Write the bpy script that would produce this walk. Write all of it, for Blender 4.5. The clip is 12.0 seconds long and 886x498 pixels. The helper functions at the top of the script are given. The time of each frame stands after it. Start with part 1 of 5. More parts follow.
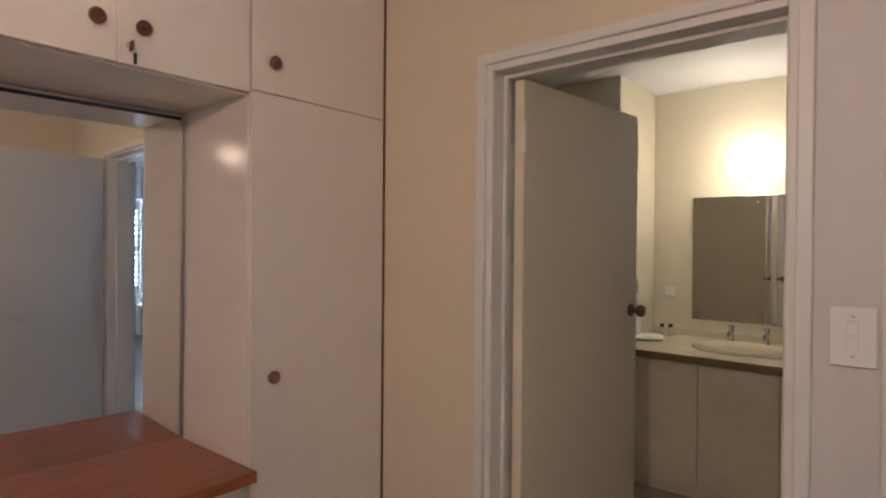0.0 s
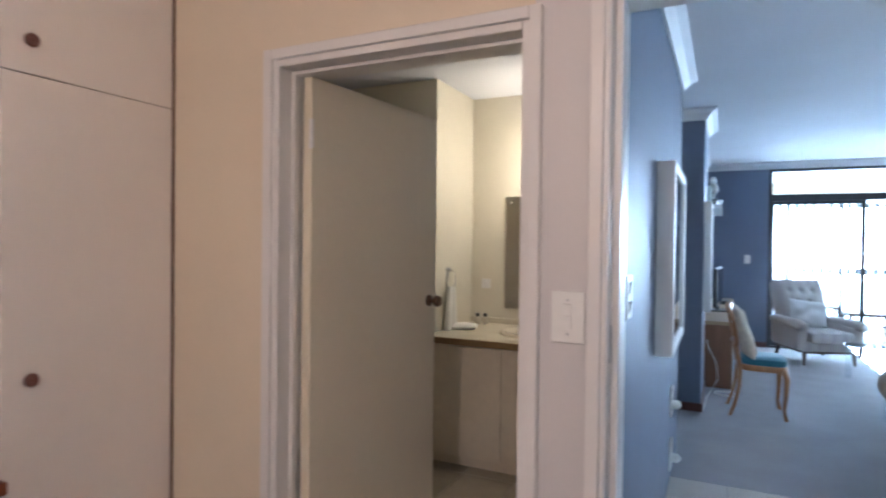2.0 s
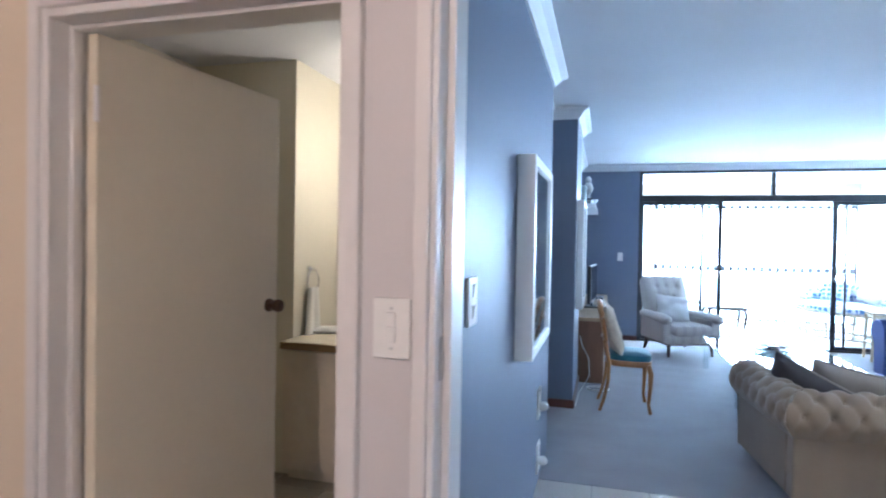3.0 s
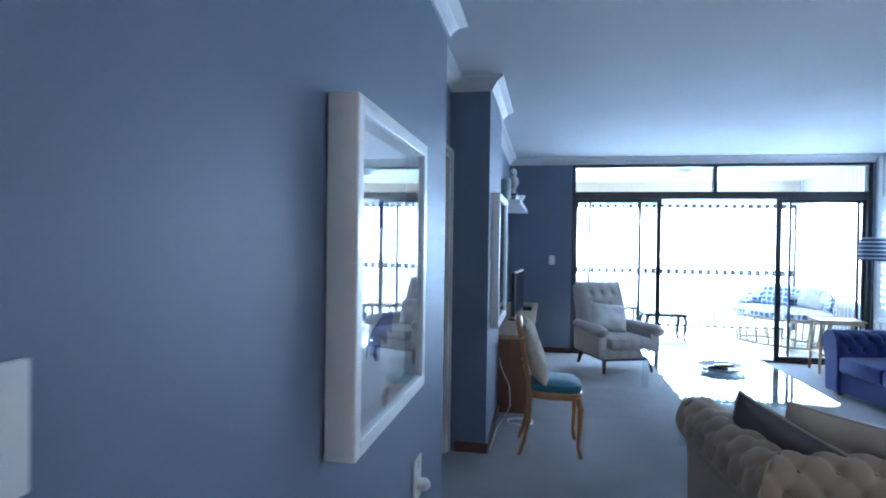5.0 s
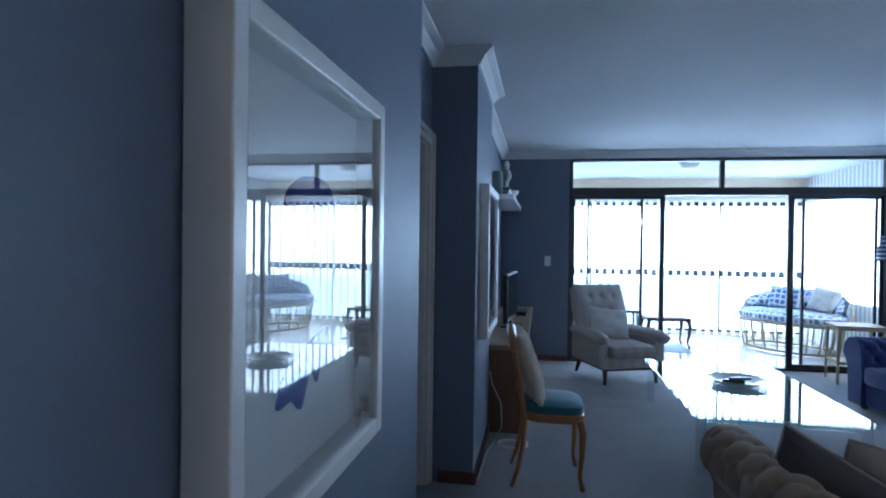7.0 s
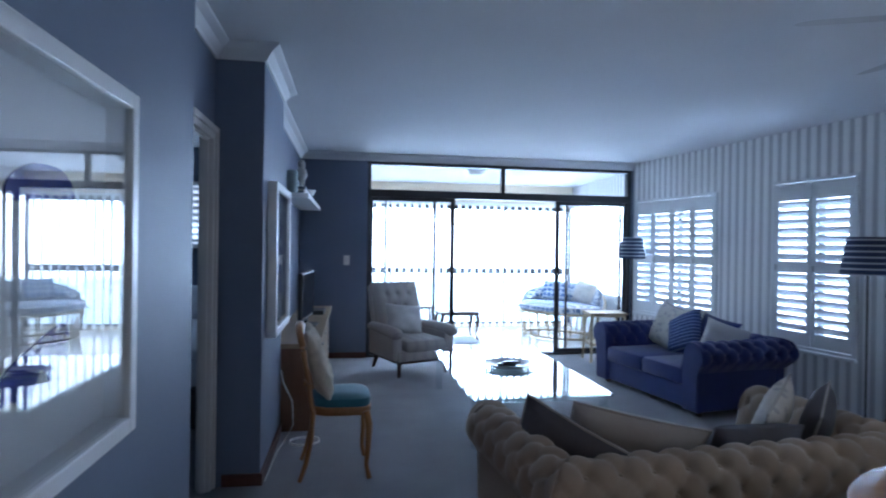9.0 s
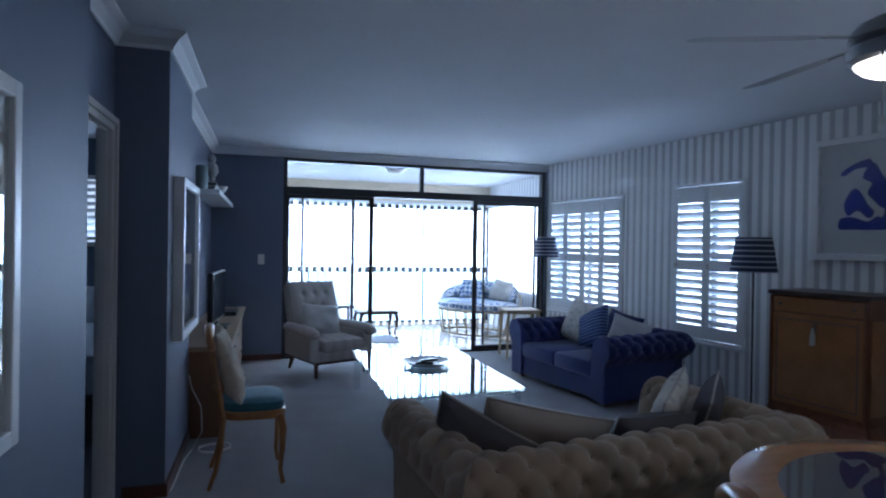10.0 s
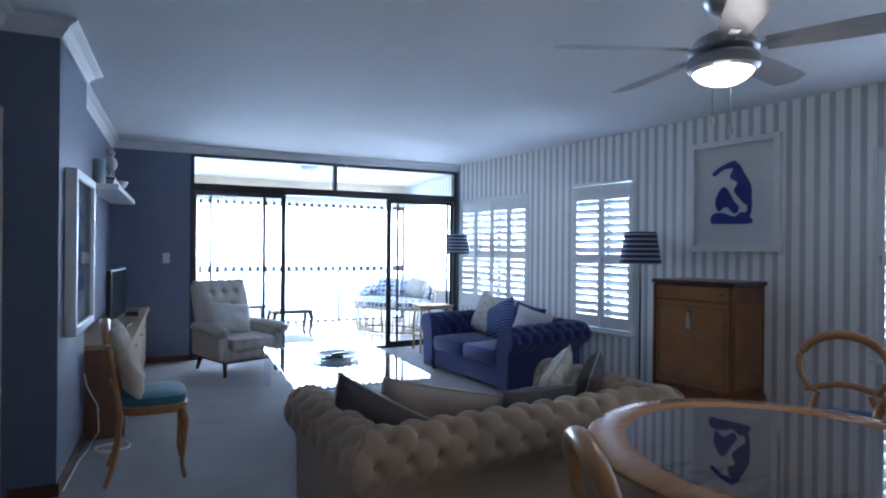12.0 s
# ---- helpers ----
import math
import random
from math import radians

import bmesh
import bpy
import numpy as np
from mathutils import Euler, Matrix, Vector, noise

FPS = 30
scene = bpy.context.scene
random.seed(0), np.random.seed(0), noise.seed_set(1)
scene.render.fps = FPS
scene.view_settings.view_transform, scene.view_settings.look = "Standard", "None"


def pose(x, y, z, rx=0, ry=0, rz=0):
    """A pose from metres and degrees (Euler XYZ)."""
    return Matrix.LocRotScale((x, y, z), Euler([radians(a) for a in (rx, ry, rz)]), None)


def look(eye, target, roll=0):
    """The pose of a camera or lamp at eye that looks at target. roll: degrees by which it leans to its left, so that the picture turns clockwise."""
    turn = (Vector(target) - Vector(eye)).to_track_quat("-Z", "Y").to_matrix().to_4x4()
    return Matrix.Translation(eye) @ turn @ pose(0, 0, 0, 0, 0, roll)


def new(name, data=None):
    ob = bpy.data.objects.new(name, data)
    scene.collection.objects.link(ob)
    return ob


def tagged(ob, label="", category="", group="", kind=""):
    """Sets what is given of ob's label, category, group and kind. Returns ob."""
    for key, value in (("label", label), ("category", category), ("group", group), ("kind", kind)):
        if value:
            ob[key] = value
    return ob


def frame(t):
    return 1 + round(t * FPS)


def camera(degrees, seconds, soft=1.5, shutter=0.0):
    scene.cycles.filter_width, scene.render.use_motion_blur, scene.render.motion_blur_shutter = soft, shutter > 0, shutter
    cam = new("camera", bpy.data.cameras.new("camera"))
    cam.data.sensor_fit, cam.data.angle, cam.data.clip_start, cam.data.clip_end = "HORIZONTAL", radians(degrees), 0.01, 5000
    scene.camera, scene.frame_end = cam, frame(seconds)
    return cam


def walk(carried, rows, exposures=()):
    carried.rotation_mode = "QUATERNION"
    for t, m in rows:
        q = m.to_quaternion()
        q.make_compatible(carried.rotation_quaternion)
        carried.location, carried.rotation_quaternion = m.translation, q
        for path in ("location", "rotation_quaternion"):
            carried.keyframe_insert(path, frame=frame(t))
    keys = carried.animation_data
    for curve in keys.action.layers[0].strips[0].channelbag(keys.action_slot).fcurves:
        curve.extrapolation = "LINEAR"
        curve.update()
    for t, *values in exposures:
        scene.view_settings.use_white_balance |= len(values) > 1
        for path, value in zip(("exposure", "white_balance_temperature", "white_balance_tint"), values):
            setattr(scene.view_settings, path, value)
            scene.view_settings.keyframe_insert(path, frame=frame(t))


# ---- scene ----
cam = camera(74.8, 12.0, soft=2.0, shutter=0.5)
PATH = [
    (0, (0.12, 0.103, 1.435), (-1.153, 1.645, 1.419), 0.5),
    (0.5, (0.191, 0.11, 1.44), (-1.05, 1.679, 1.419), 0.6),
    (1, (0.252, 0.118, 1.438), (-0.915, 1.741, 1.416), 0.5),
    (1.5, (0.322, 0.126, 1.434), (-0.734, 1.825, 1.41), 0.6),
    (2, (0.373, 0.177, 1.432), (-0.499, 1.977, 1.405), 0.7),
    (2.5, (0.419, 0.297, 1.429), (-0.253, 2.18, 1.401), 0.8),
    (3, (0.462, 0.483, 1.435), (-0.077, 2.408, 1.403), 1.0),
    (3.5, (0.52, 0.794, 1.418), (0.072, 2.743, 1.391), 1.0),
    (5.5, (0.618, 1.826, 1.459), (0.266, 3.795, 1.434), 0.8),
    (6, (0.619, 2.01, 1.444), (0.264, 3.978, 1.42), 0.9),
    (6.5, (0.595, 2.146, 1.447), (0.245, 4.115, 1.424), 0.7),
    (6.7, (0.591, 2.169, 1.442), (0.243, 4.138, 1.42), 0.7),
    (8.3, (0.701, 2.097, 1.426), (0.696, 4.097, 1.414), 0.9),
    (8.5, (0.713, 2.086, 1.423), (0.808, 4.084, 1.413), 0.9),
    (9, (0.728, 2.056, 1.418), (1.042, 4.031, 1.41), 0.8),
    (9.5, (0.74, 2.056, 1.413), (1.207, 4.001, 1.405), 0.8),
    (10, (0.748, 2.042, 1.422), (1.328, 3.956, 1.413), 0.9),
    (10.5, (0.765, 1.95, 1.382), (1.428, 3.837, 1.381), 0.7),
    (11, (0.775, 1.918, 1.377), (1.499, 3.782, 1.377), 0.6),
    (11.5, (0.805, 1.88, 1.362), (1.582, 3.722, 1.364), 0.6),
    (12, (0.813, 1.855, 1.358), (1.642, 3.676, 1.36), 0.5),
]
EXPOSURES = [  # seconds, stops, white balance in kelvin, tint
    (0, 0.1, 6050, 10), (1.5, 0.18, 5700, 10), (2.5, 0.76, 5350, 10), (3.5, 0.70, 5280, 10),
    (5.5, -0.44, 5280, 10), (6.5, -0.95, 5280, 10), (8.3, -1.34, 5450, 14), (8.5, -1.30, 5500, 16),
    (9, -0.99, 5480, 16), (9.5, -1.01, 5500, 16), (10, -1.55, 5500, 16), (10.5, -1.95, 5500, 16),
    (11, -2.38, 5500, 16), (11.5, -1.34, 5600, 16), (12, -0.70, 5750, 16),
]
walk(cam, [(t, look(eye, target, roll)) for t, eye, target, roll in PATH], EXPOSURES)

# ---- world, sun and large lights ----
SUN_AZIMUTH, SUN_HEIGHT = 35.0, 48.0      # degrees clockwise from +y, above the horizon
world = bpy.data.worlds.new("sky")
scene.world = world
world.use_nodes = True
wn = world.node_tree
sky = wn.nodes.new("ShaderNodeTexSky")
sky.sky_type, sky.sun_disc = "NISHITA", False
sky.sun_elevation, sky.sun_rotation = radians(SUN_HEIGHT), radians(SUN_AZIMUTH)
wn.links.new(sky.outputs[0], wn.nodes["Background"].inputs[0])
wn.nodes["Background"].inputs[1].default_value = 0.12


def lamp(name, kind, energy, color, m, size=None, spread=None, angle=None, radius=None):
    data = bpy.data.lights.new(name, kind)
    data.energy, data.color = energy, color
    if size:
        data.shape, data.size, data.size_y = "RECTANGLE", size[0], size[1]
    if angle:
        data.angle = radians(angle)
    if radius:
        data.shadow_soft_size = radius
    ob = new(name, data)
    ob.matrix_world = m
    return ob


sa, sh = radians(SUN_AZIMUTH), radians(SUN_HEIGHT)
sun_way = Vector((math.sin(sa) * math.cos(sh), math.cos(sa) * math.cos(sh), math.sin(sh)))
lamp("dressing_room_bulb", "POINT", 54, (1.0, 0.72, 0.545), pose(0.05, -0.5, 2.12), radius=0.06)
lamp("bathroom_bulb", "POINT", 8.5, (1.0, 0.80, 0.58), pose(-0.70, 3.90, 1.97), radius=0.10)
lamp("fan_bulb", "POINT", 10, (1.0, 0.92, 0.80), pose(2.76, 3.48, 1.98), radius=0.08)
lamp("sun", "SUN", 3.0, (1.0, 0.95, 0.88), look(sun_way * 30, (0, 0, 0)), angle=0.5)
DAY = (0.56, 0.78, 1.0)
# sky light in the balcony's front opening and in the windows of the papered wall
lamp("sky_light_balcony", "AREA", 2350, DAY, look((1.5, 13.0, 2.3), (3.1, 8.6, 1.7)), size=(6.0, 2.6))
PAPER = pose(4.52, 9.45, 0, 0, 0, -80.63)  # frame of the papered wall: x along it, y outwards
lamp("sky_light_bedroom", "AREA", 30, DAY, look((-1.3, 9.38, 1.75), (-1.3, 6.0, 1.0)), size=(0.8, 0.7))
# added cool fill lamp in an unseen opening behind the camera's start
lamp("dressing_fill_light", "AREA", 2.2, (0.72, 0.84, 1.0), look((0.95, -2.1, 1.5), (0.95, 0, 1.3)), size=(1.4, 1.1))
for n, u, w, e in (("sky_light_window", 0.75, 1.5, 260), ("sky_light_window", 2.6, 1.0, 190), ("sky_light_window", 5.8, 1.4, 170)):
    lamp(n, "AREA", e, DAY, PAPER @ pose(u, 0.75, 1.5, 90, 0, 180), size=(w + 0.3, 1.9))


# ---- materials ----
def mat(name, base, rough=0.6, vary=0.06, scale=6.0, fine=60.0, bump=0.1, metal=0.0, dirt=None, spec=None, sheen=0.0, stretch=None, coat=0.0, transl=0.0):
    m = bpy.data.materials.new(name)
    m.use_nodes = True
    nt = m.node_tree
    bsdf = nt.nodes["Principled BSDF"]
    tc = nt.nodes.new("ShaderNodeTexCoord")
    src = tc.outputs["Object"]
    if stretch:
        mp = nt.nodes.new("ShaderNodeMapping")
        mp.inputs["Scale"].default_value = stretch
        nt.links.new(src, mp.inputs[0])
        src = mp.outputs[0]
    big, small = nt.nodes.new("ShaderNodeTexNoise"), nt.nodes.new("ShaderNodeTexNoise")
    for n, s, d in ((big, scale, 4.0), (small, fine, 3.0)):
        n.inputs["Scale"].default_value, n.inputs["Detail"].default_value = s, d
        nt.links.new(src, n.inputs["Vector"])
    add = nt.nodes.new("ShaderNodeMath")
    add.operation = "MULTIPLY_ADD"
    nt.links.new(small.outputs[0], add.inputs[0])
    add.inputs[1].default_value = 0.5
    nt.links.new(big.outputs[0], add.inputs[2])
    ramp = nt.nodes.new("ShaderNodeMapRange")
    ramp.inputs["From Min"].default_value, ramp.inputs["From Max"].default_value = 0.35, 1.15
    nt.links.new(add.outputs[0], ramp.inputs["Value"])
    mix = nt.nodes.new("ShaderNodeMix")
    mix.data_type = "RGBA"
    dark = dirt or tuple(c * (1 - 3 * vary) for c in base)
    mix.inputs["A"].default_value = (*dark, 1)
    mix.inputs["B"].default_value = (*[min(1, c * (1 + vary)) for c in base], 1)
    nt.links.new(ramp.outputs[0], mix.inputs["Factor"])
    nt.links.new(mix.outputs["Result"], bsdf.inputs["Base Color"])
    rr = nt.nodes.new("ShaderNodeMapRange")
    rr.inputs["To Min"].default_value, rr.inputs["To Max"].default_value = max(0.02, rough - 0.04), min(1, rough + 0.04)
    nt.links.new(big.outputs[0], rr.inputs["Value"])
    nt.links.new(rr.outputs[0], bsdf.inputs["Roughness"])
    bsdf.inputs["Metallic"].default_value = metal
    bsdf.inputs["Sheen Weight"].default_value = sheen
    bsdf.inputs["Coat Weight"].default_value = coat
    if spec is not None:
        bsdf.inputs["Specular IOR Level"].default_value = spec
    if bump:
        b = nt.nodes.new("ShaderNodeBump")
        b.inputs["Strength"].default_value, b.inputs["Distance"].default_value = bump, 0.004
        nt.links.new(add.outputs[0], b.inputs["Height"])
        nt.links.new(b.outputs[0], bsdf.inputs["Normal"])
    if transl:
        out = nt.nodes["Material Output"]
        tr = nt.nodes.new("ShaderNodeBsdfTranslucent")
        nt.links.new(mix.outputs["Result"], tr.inputs[0])
        ms = nt.nodes.new("ShaderNodeMixShader")
        ms.inputs[0].default_value = transl
        nt.links.new(bsdf.outputs[0], ms.inputs[1])
        nt.links.new(tr.outputs[0], ms.inputs[2])
        nt.links.new(ms.outputs[0], out.inputs[0])
    return m


def pattern(m, make):
    """Lay a second colour over a material's colour: make(nodes, links, object coordinates) gives the factor socket and the colour."""
    nt = m.node_tree
    bsdf = nt.nodes["Principled BSDF"]
    link = bsdf.inputs["Base Color"].links[0]
    source = link.from_socket
    tc = nt.nodes.new("ShaderNodeTexCoord")
    factor, color = make(nt.nodes, nt.links, tc.outputs["Object"])
    mix = nt.nodes.new("ShaderNodeMix")
    mix.data_type = "RGBA"
    nt.links.new(factor, mix.inputs["Factor"])
    nt.links.new(source, mix.inputs["A"])
    mix.inputs["B"].default_value = (*color, 1)
    nt.links.new(mix.outputs["Result"], bsdf.inputs["Base Color"])
    return m


def stripe_factor(nodes, links, src, axis, pitch, share, soft=0.04, shift=0.0):
    """1 in the stripe, 0 beside it, along one axis of the object."""
    sep = nodes.new("ShaderNodeSeparateXYZ")
    links.new(src, sep.inputs[0])
    a = nodes.new("ShaderNodeMath")
    a.operation = "MULTIPLY_ADD"
    a.inputs[1].default_value, a.inputs[2].default_value = 1 / pitch, -shift / pitch
    links.new(sep.outputs[axis], a.inputs[0])
    f = nodes.new("ShaderNodeMath")
    f.operation = "PINGPONG"
    f.inputs[1].default_value = 0.5
    links.new(a.outputs[0], f.inputs[0])
    r = nodes.new("ShaderNodeMapRange")
    r.inputs["From Min"].default_value, r.inputs["From Max"].default_value = 0.5 * share - soft, 0.5 * share + soft
    r.inputs["To Min"].default_value, r.inputs["To Max"].default_value = 1, 0
    links.new(f.outputs[0], r.inputs["Value"])
    return r.outputs[0]


def glass(name, tint=(1, 1, 1), f0=0.04, power=4.5, rough=0.0):
    """Clear sheet: see-through, with a mirror gloss that grows towards grazing views."""
    m = bpy.data.materials.new(name)
    m.use_nodes = True
    nt = m.node_tree
    nt.nodes.remove(nt.nodes["Principled BSDF"])
    tr, gl, lw, pw, mr, mx = (nt.nodes.new("ShaderNode" + n) for n in ("BsdfTransparent", "BsdfGlossy", "LayerWeight", "Math", "MapRange", "MixShader"))
    tr.inputs[0].default_value = (*tint, 1)
    gl.inputs["Roughness"].default_value = rough
    lw.inputs[0].default_value = 0.5
    pw.operation = "POWER"
    pw.inputs[1].default_value = power
    nt.links.new(lw.outputs["Facing"], pw.inputs[0])
    nt.links.new(pw.outputs[0], mr.inputs["Value"])
    mr.inputs["To Min"].default_value, mr.inputs["To Max"].default_value = f0, 0.92
    nt.links.new(mr.outputs[0], mx.inputs[0])
    nt.links.new(tr.outputs[0], mx.inputs[1])
    nt.links.new(gl.outputs[0], mx.inputs[2])
    nt.links.new(mx.outputs[0], nt.nodes["Material Output"].inputs[0])
    return m


def glow(name, color, strength):
    m = bpy.data.materials.new(name)
    m.use_nodes = True
    nt = m.node_tree
    b = nt.nodes["Principled BSDF"]
    b.inputs["Base Color"].default_value = (0.8, 0.8, 0.8, 1)
    b.inputs["Emission Color"].default_value = (*color, 1)
    b.inputs["Emission Strength"].default_value = strength
    return m


cream = mat("cream_wall_paint", (0.71, 0.61, 0.47), 0.55, 0.03, 1.5, 120, 0.08)
cream_tile = mat("cream_wall_tile", (0.74, 0.69, 0.56), 0.25, 0.03, 2.0, 80, 0.02)
pillar_white = mat("warm_white_wall_paint", (0.62, 0.585, 0.575), 0.5, 0.02, 1.5, 120, 0.06)
blue_paint = mat("slate_blue_paint", (0.155, 0.187, 0.262), 0.55, 0.05, 1.3, 150, 0.10)
white_gloss = mat("white_gloss_paint", (0.72, 0.69, 0.665), 0.34, 0.015, 2.0, 60, 0.03)
cupboard_white = mat("cupboard_enamel", (0.76, 0.69, 0.63), 0.15, 0.02, 1.2, 14, 0.012, spec=0.6)
door_cream = mat("cream_door_enamel", (0.74, 0.66, 0.51), 0.22, 0.02, 1.5, 40, 0.02)
ceiling_white = mat("ceiling_paint", (0.72, 0.73, 0.76), 0.8, 0.03, 1.2, 160, 0.12)
cornice_white = mat("cornice_plaster", (0.74, 0.75, 0.77), 0.6, 0.02, 2, 80, 0.05)
carpet = mat("grey_carpet", (0.265, 0.265, 0.285), 0.95, 0.10, 2.5, 420, 0.9, sheen=0.2)
paper = mat("striped_wallpaper", (0.89, 0.90, 0.91), 0.5, 0.02, 2.0, 150, 0.05)
pattern(paper, lambda n, l, s: (stripe_factor(n, l, s, 0, 0.1035, 0.42, 0.03, 4.468), (0.52, 0.525, 0.55)))
alu = mat("dark_aluminium", (0.045, 0.045, 0.05), 0.4, 0.1, 8, 90, 0.03, metal=0.3)
wood_red = mat("red_stained_wood", (0.32, 0.095, 0.038), 0.32, 0.18, 2.0, 14, 0.06, stretch=(14, 1.2, 14))
wood_skirt = mat("skirting_wood", (0.13, 0.048, 0.032), 0.4, 0.15, 3, 20, 0.05, stretch=(1, 1, 8))
wood_honey = mat("honey_wood", (0.42, 0.20, 0.075), 0.3, 0.12, 3, 22, 0.05, stretch=(6, 6, 1.2), coat=0.3)
wood_table = mat("table_wood", (0.46, 0.24, 0.10), 0.25, 0.12, 3, 22, 0.04, stretch=(2, 9, 9), coat=0.4)
wood_cab = mat("walnut_veneer", (0.21, 0.075, 0.03), 0.25, 0.16, 3.0, 16, 0.04, stretch=(7, 7, 1.2), coat=0.4)
wood_burr = mat("burr_veneer", (0.31, 0.13, 0.043), 0.24, 0.10, 7, 40, 0.04, coat=0.4)
wood_dark = mat("dark_stained_wood", (0.07, 0.035, 0.022), 0.35, 0.15, 4, 25, 0.05)
wood_desk = mat("beech_veneer", (0.46, 0.33, 0.20), 0.4, 0.10, 2, 18, 0.04, stretch=(8, 1, 8))
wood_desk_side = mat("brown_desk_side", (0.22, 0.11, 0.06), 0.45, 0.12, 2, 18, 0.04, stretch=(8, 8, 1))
cane = mat("pale_cane", (0.55, 0.42, 0.26), 0.5, 0.12, 10, 60, 0.1)
beige_velvet = mat("beige_upholstery", (0.35, 0.28, 0.21), 0.85, 0.07, 4, 220, 0.25, sheen=0.25)
navy_velvet = mat("navy_velvet", (0.022, 0.038, 0.19), 0.8, 0.12, 4, 220, 0.25, sheen=0.3)
check_fabric = mat("cream_check_fabric", (0.56, 0.52, 0.48), 0.9, 0.05, 4, 220, 0.3)
pattern(check_fabric, lambda n, l, s: (stripe_factor(n, l, s, 0, 0.12, 0.4, 0.12), (0.47, 0.43, 0.41)))
cushion_grey = mat("charcoal_cushion", (0.11, 0.11, 0.125), 0.9, 0.1, 5, 260, 0.4)
cushion_stone = mat("stone_cushion", (0.42, 0.39, 0.36), 0.9, 0.08, 5, 260, 0.4)
cushion_white = mat("white_cushion", (0.66, 0.65, 0.64), 0.9, 0.05, 5, 260, 0.4)
cushion_floral = mat("floral_cushion", (0.60, 0.57, 0.52), 0.9, 0.05, 5, 200, 0.3)
cushion_navy = mat("striped_navy_cushion", (0.04, 0.07, 0.22), 0.85, 0.08, 5, 200, 0.3)
pattern(cushion_navy, lambda n, l, s: (stripe_factor(n, l, s, 2, 0.035, 0.3), (0.20, 0.26, 0.42)))
fur = mat("shaggy_cream_cloth", (0.66, 0.60, 0.50), 0.95, 0.14, 14, 180, 1.0)
teal = mat("teal_velvet", (0.045, 0.19, 0.26), 0.85, 0.12, 5, 200, 0.2, sheen=0.3)
blue_seat = mat("blue_seat_cloth", (0.05, 0.13, 0.30), 0.85, 0.1, 5, 200, 0.2)
lattice = mat("lattice_cotton", (0.10, 0.19, 0.38), 0.85, 0.06, 5, 200, 0.2)
chrome = mat("chrome", (0.75, 0.75, 0.76), 0.15, 0.03, 6, 60, 0.0, metal=1.0)
bronze = mat("bronze", (0.16, 0.10, 0.07), 0.35, 0.1, 8, 60, 0.03, metal=0.8)
knob_brown = mat("brown_knob", (0.13, 0.05, 0.035), 0.3, 0.15, 20, 90, 0.03)
frame_white = mat("white_frame", (0.84, 0.85, 0.86), 0.35, 0.02, 4, 60, 0.02)
mount_white = mat("picture_mount", (0.84, 0.86, 0.87), 0.7, 0.02, 4, 60, 0.02)
cutout_blue = mat("ultramarine_paper", (0.02, 0.035, 0.36), 0.7, 0.12, 9, 60, 0.02)
print_grey = mat("pencil_line", (0.12, 0.12, 0.14), 0.7)
plastic_white = mat("white_plastic", (0.78, 0.77, 0.74), 0.35, 0.02, 6, 60, 0.0)
plastic_black = mat("black_plastic", (0.02, 0.02, 0.022), 0.3, 0.05, 6, 60, 0.0)
shutter_white = mat("shutter_paint", (0.74, 0.76, 0.78), 0.4, 0.02, 4, 60, 0.02)
slat_cloth = mat("blind_cloth", (0.80, 0.82, 0.84), 0.8, 0.03, 3, 120, 0.05, transl=0.68)
slat_paint = mat("shutter_slat_paint", (0.76, 0.79, 0.82), 0.4, 0.02, 4, 60, 0.0, transl=0.12)
tile_floor = mat("cream_floor_tile", (0.60, 0.57, 0.52), 0.16, 0.06, 3, 60, 0.02)
tile_bath = mat("beige_floor_tile", (0.50, 0.44, 0.34), 0.25, 0.08, 4, 60, 0.02)
grout = mat("grout", (0.40, 0.38, 0.35), 0.9, 0.1, 8, 90, 0.2)
vanity_front = mat("vanity_laminate", (0.72, 0.63, 0.50), 0.35, 0.06, 2, 20, 0.03)
vanity_top = mat("vanity_top_stone", (0.66, 0.60, 0.46), 0.2, 0.06, 6, 60, 0.02)
vanity_edge = mat("vanity_wood_edge", (0.22, 0.14, 0.06), 0.4, 0.12, 3, 20, 0.03)
ceramic = mat("beige_ceramic", (0.62, 0.55, 0.42), 0.12, 0.02, 6, 60, 0.0)
towel_white = mat("white_towel", (0.78, 0.77, 0.72), 0.95, 0.04, 8, 240, 0.6)
silver = mat("satin_nickel", (0.46, 0.47, 0.48), 0.35, 0.04, 6, 60, 0.02, metal=0.9)
blade_grey = mat("fan_blade", (0.42, 0.43, 0.45), 0.35, 0.05, 6, 60, 0.02)
pewter = mat("pewter", (0.52, 0.52, 0.53), 0.32, 0.1, 9, 80, 0.1, metal=0.7)
stoneware = mat("painted_stoneware", (0.50, 0.50, 0.48), 0.6, 0.15, 14, 80, 0.2)
stoneware_blue = mat("pale_teal_glaze", (0.34, 0.42, 0.43), 0.4, 0.08, 9, 60, 0.05)
bed_linen = mat("bed_linen", (0.70, 0.72, 0.76), 0.9, 0.03, 4, 120, 0.3)
rug_blue = mat("flat_woven_rug", (0.40, 0.44, 0.50), 0.95, 0.08, 8, 200, 0.4)
ground_mat = mat("distant_ground", (0.16, 0.18, 0.15), 0.9, 0.2, 0.1, 2, 0.0)
clear = glass("window_glass")
acrylic = glass("acrylic", (0.92, 0.96, 0.97), 0.14, 3.0)
table_glass = glass("smoked_glass", (0.42, 0.47, 0.52), 0.10, 2.2)
coffee_glass = glass("coffee_table_glass", (0.86, 0.92, 0.92), 0.06, 3.0)
mirror_mat = bpy.data.materials.new("mirror_silver")
mirror_mat.use_nodes = True
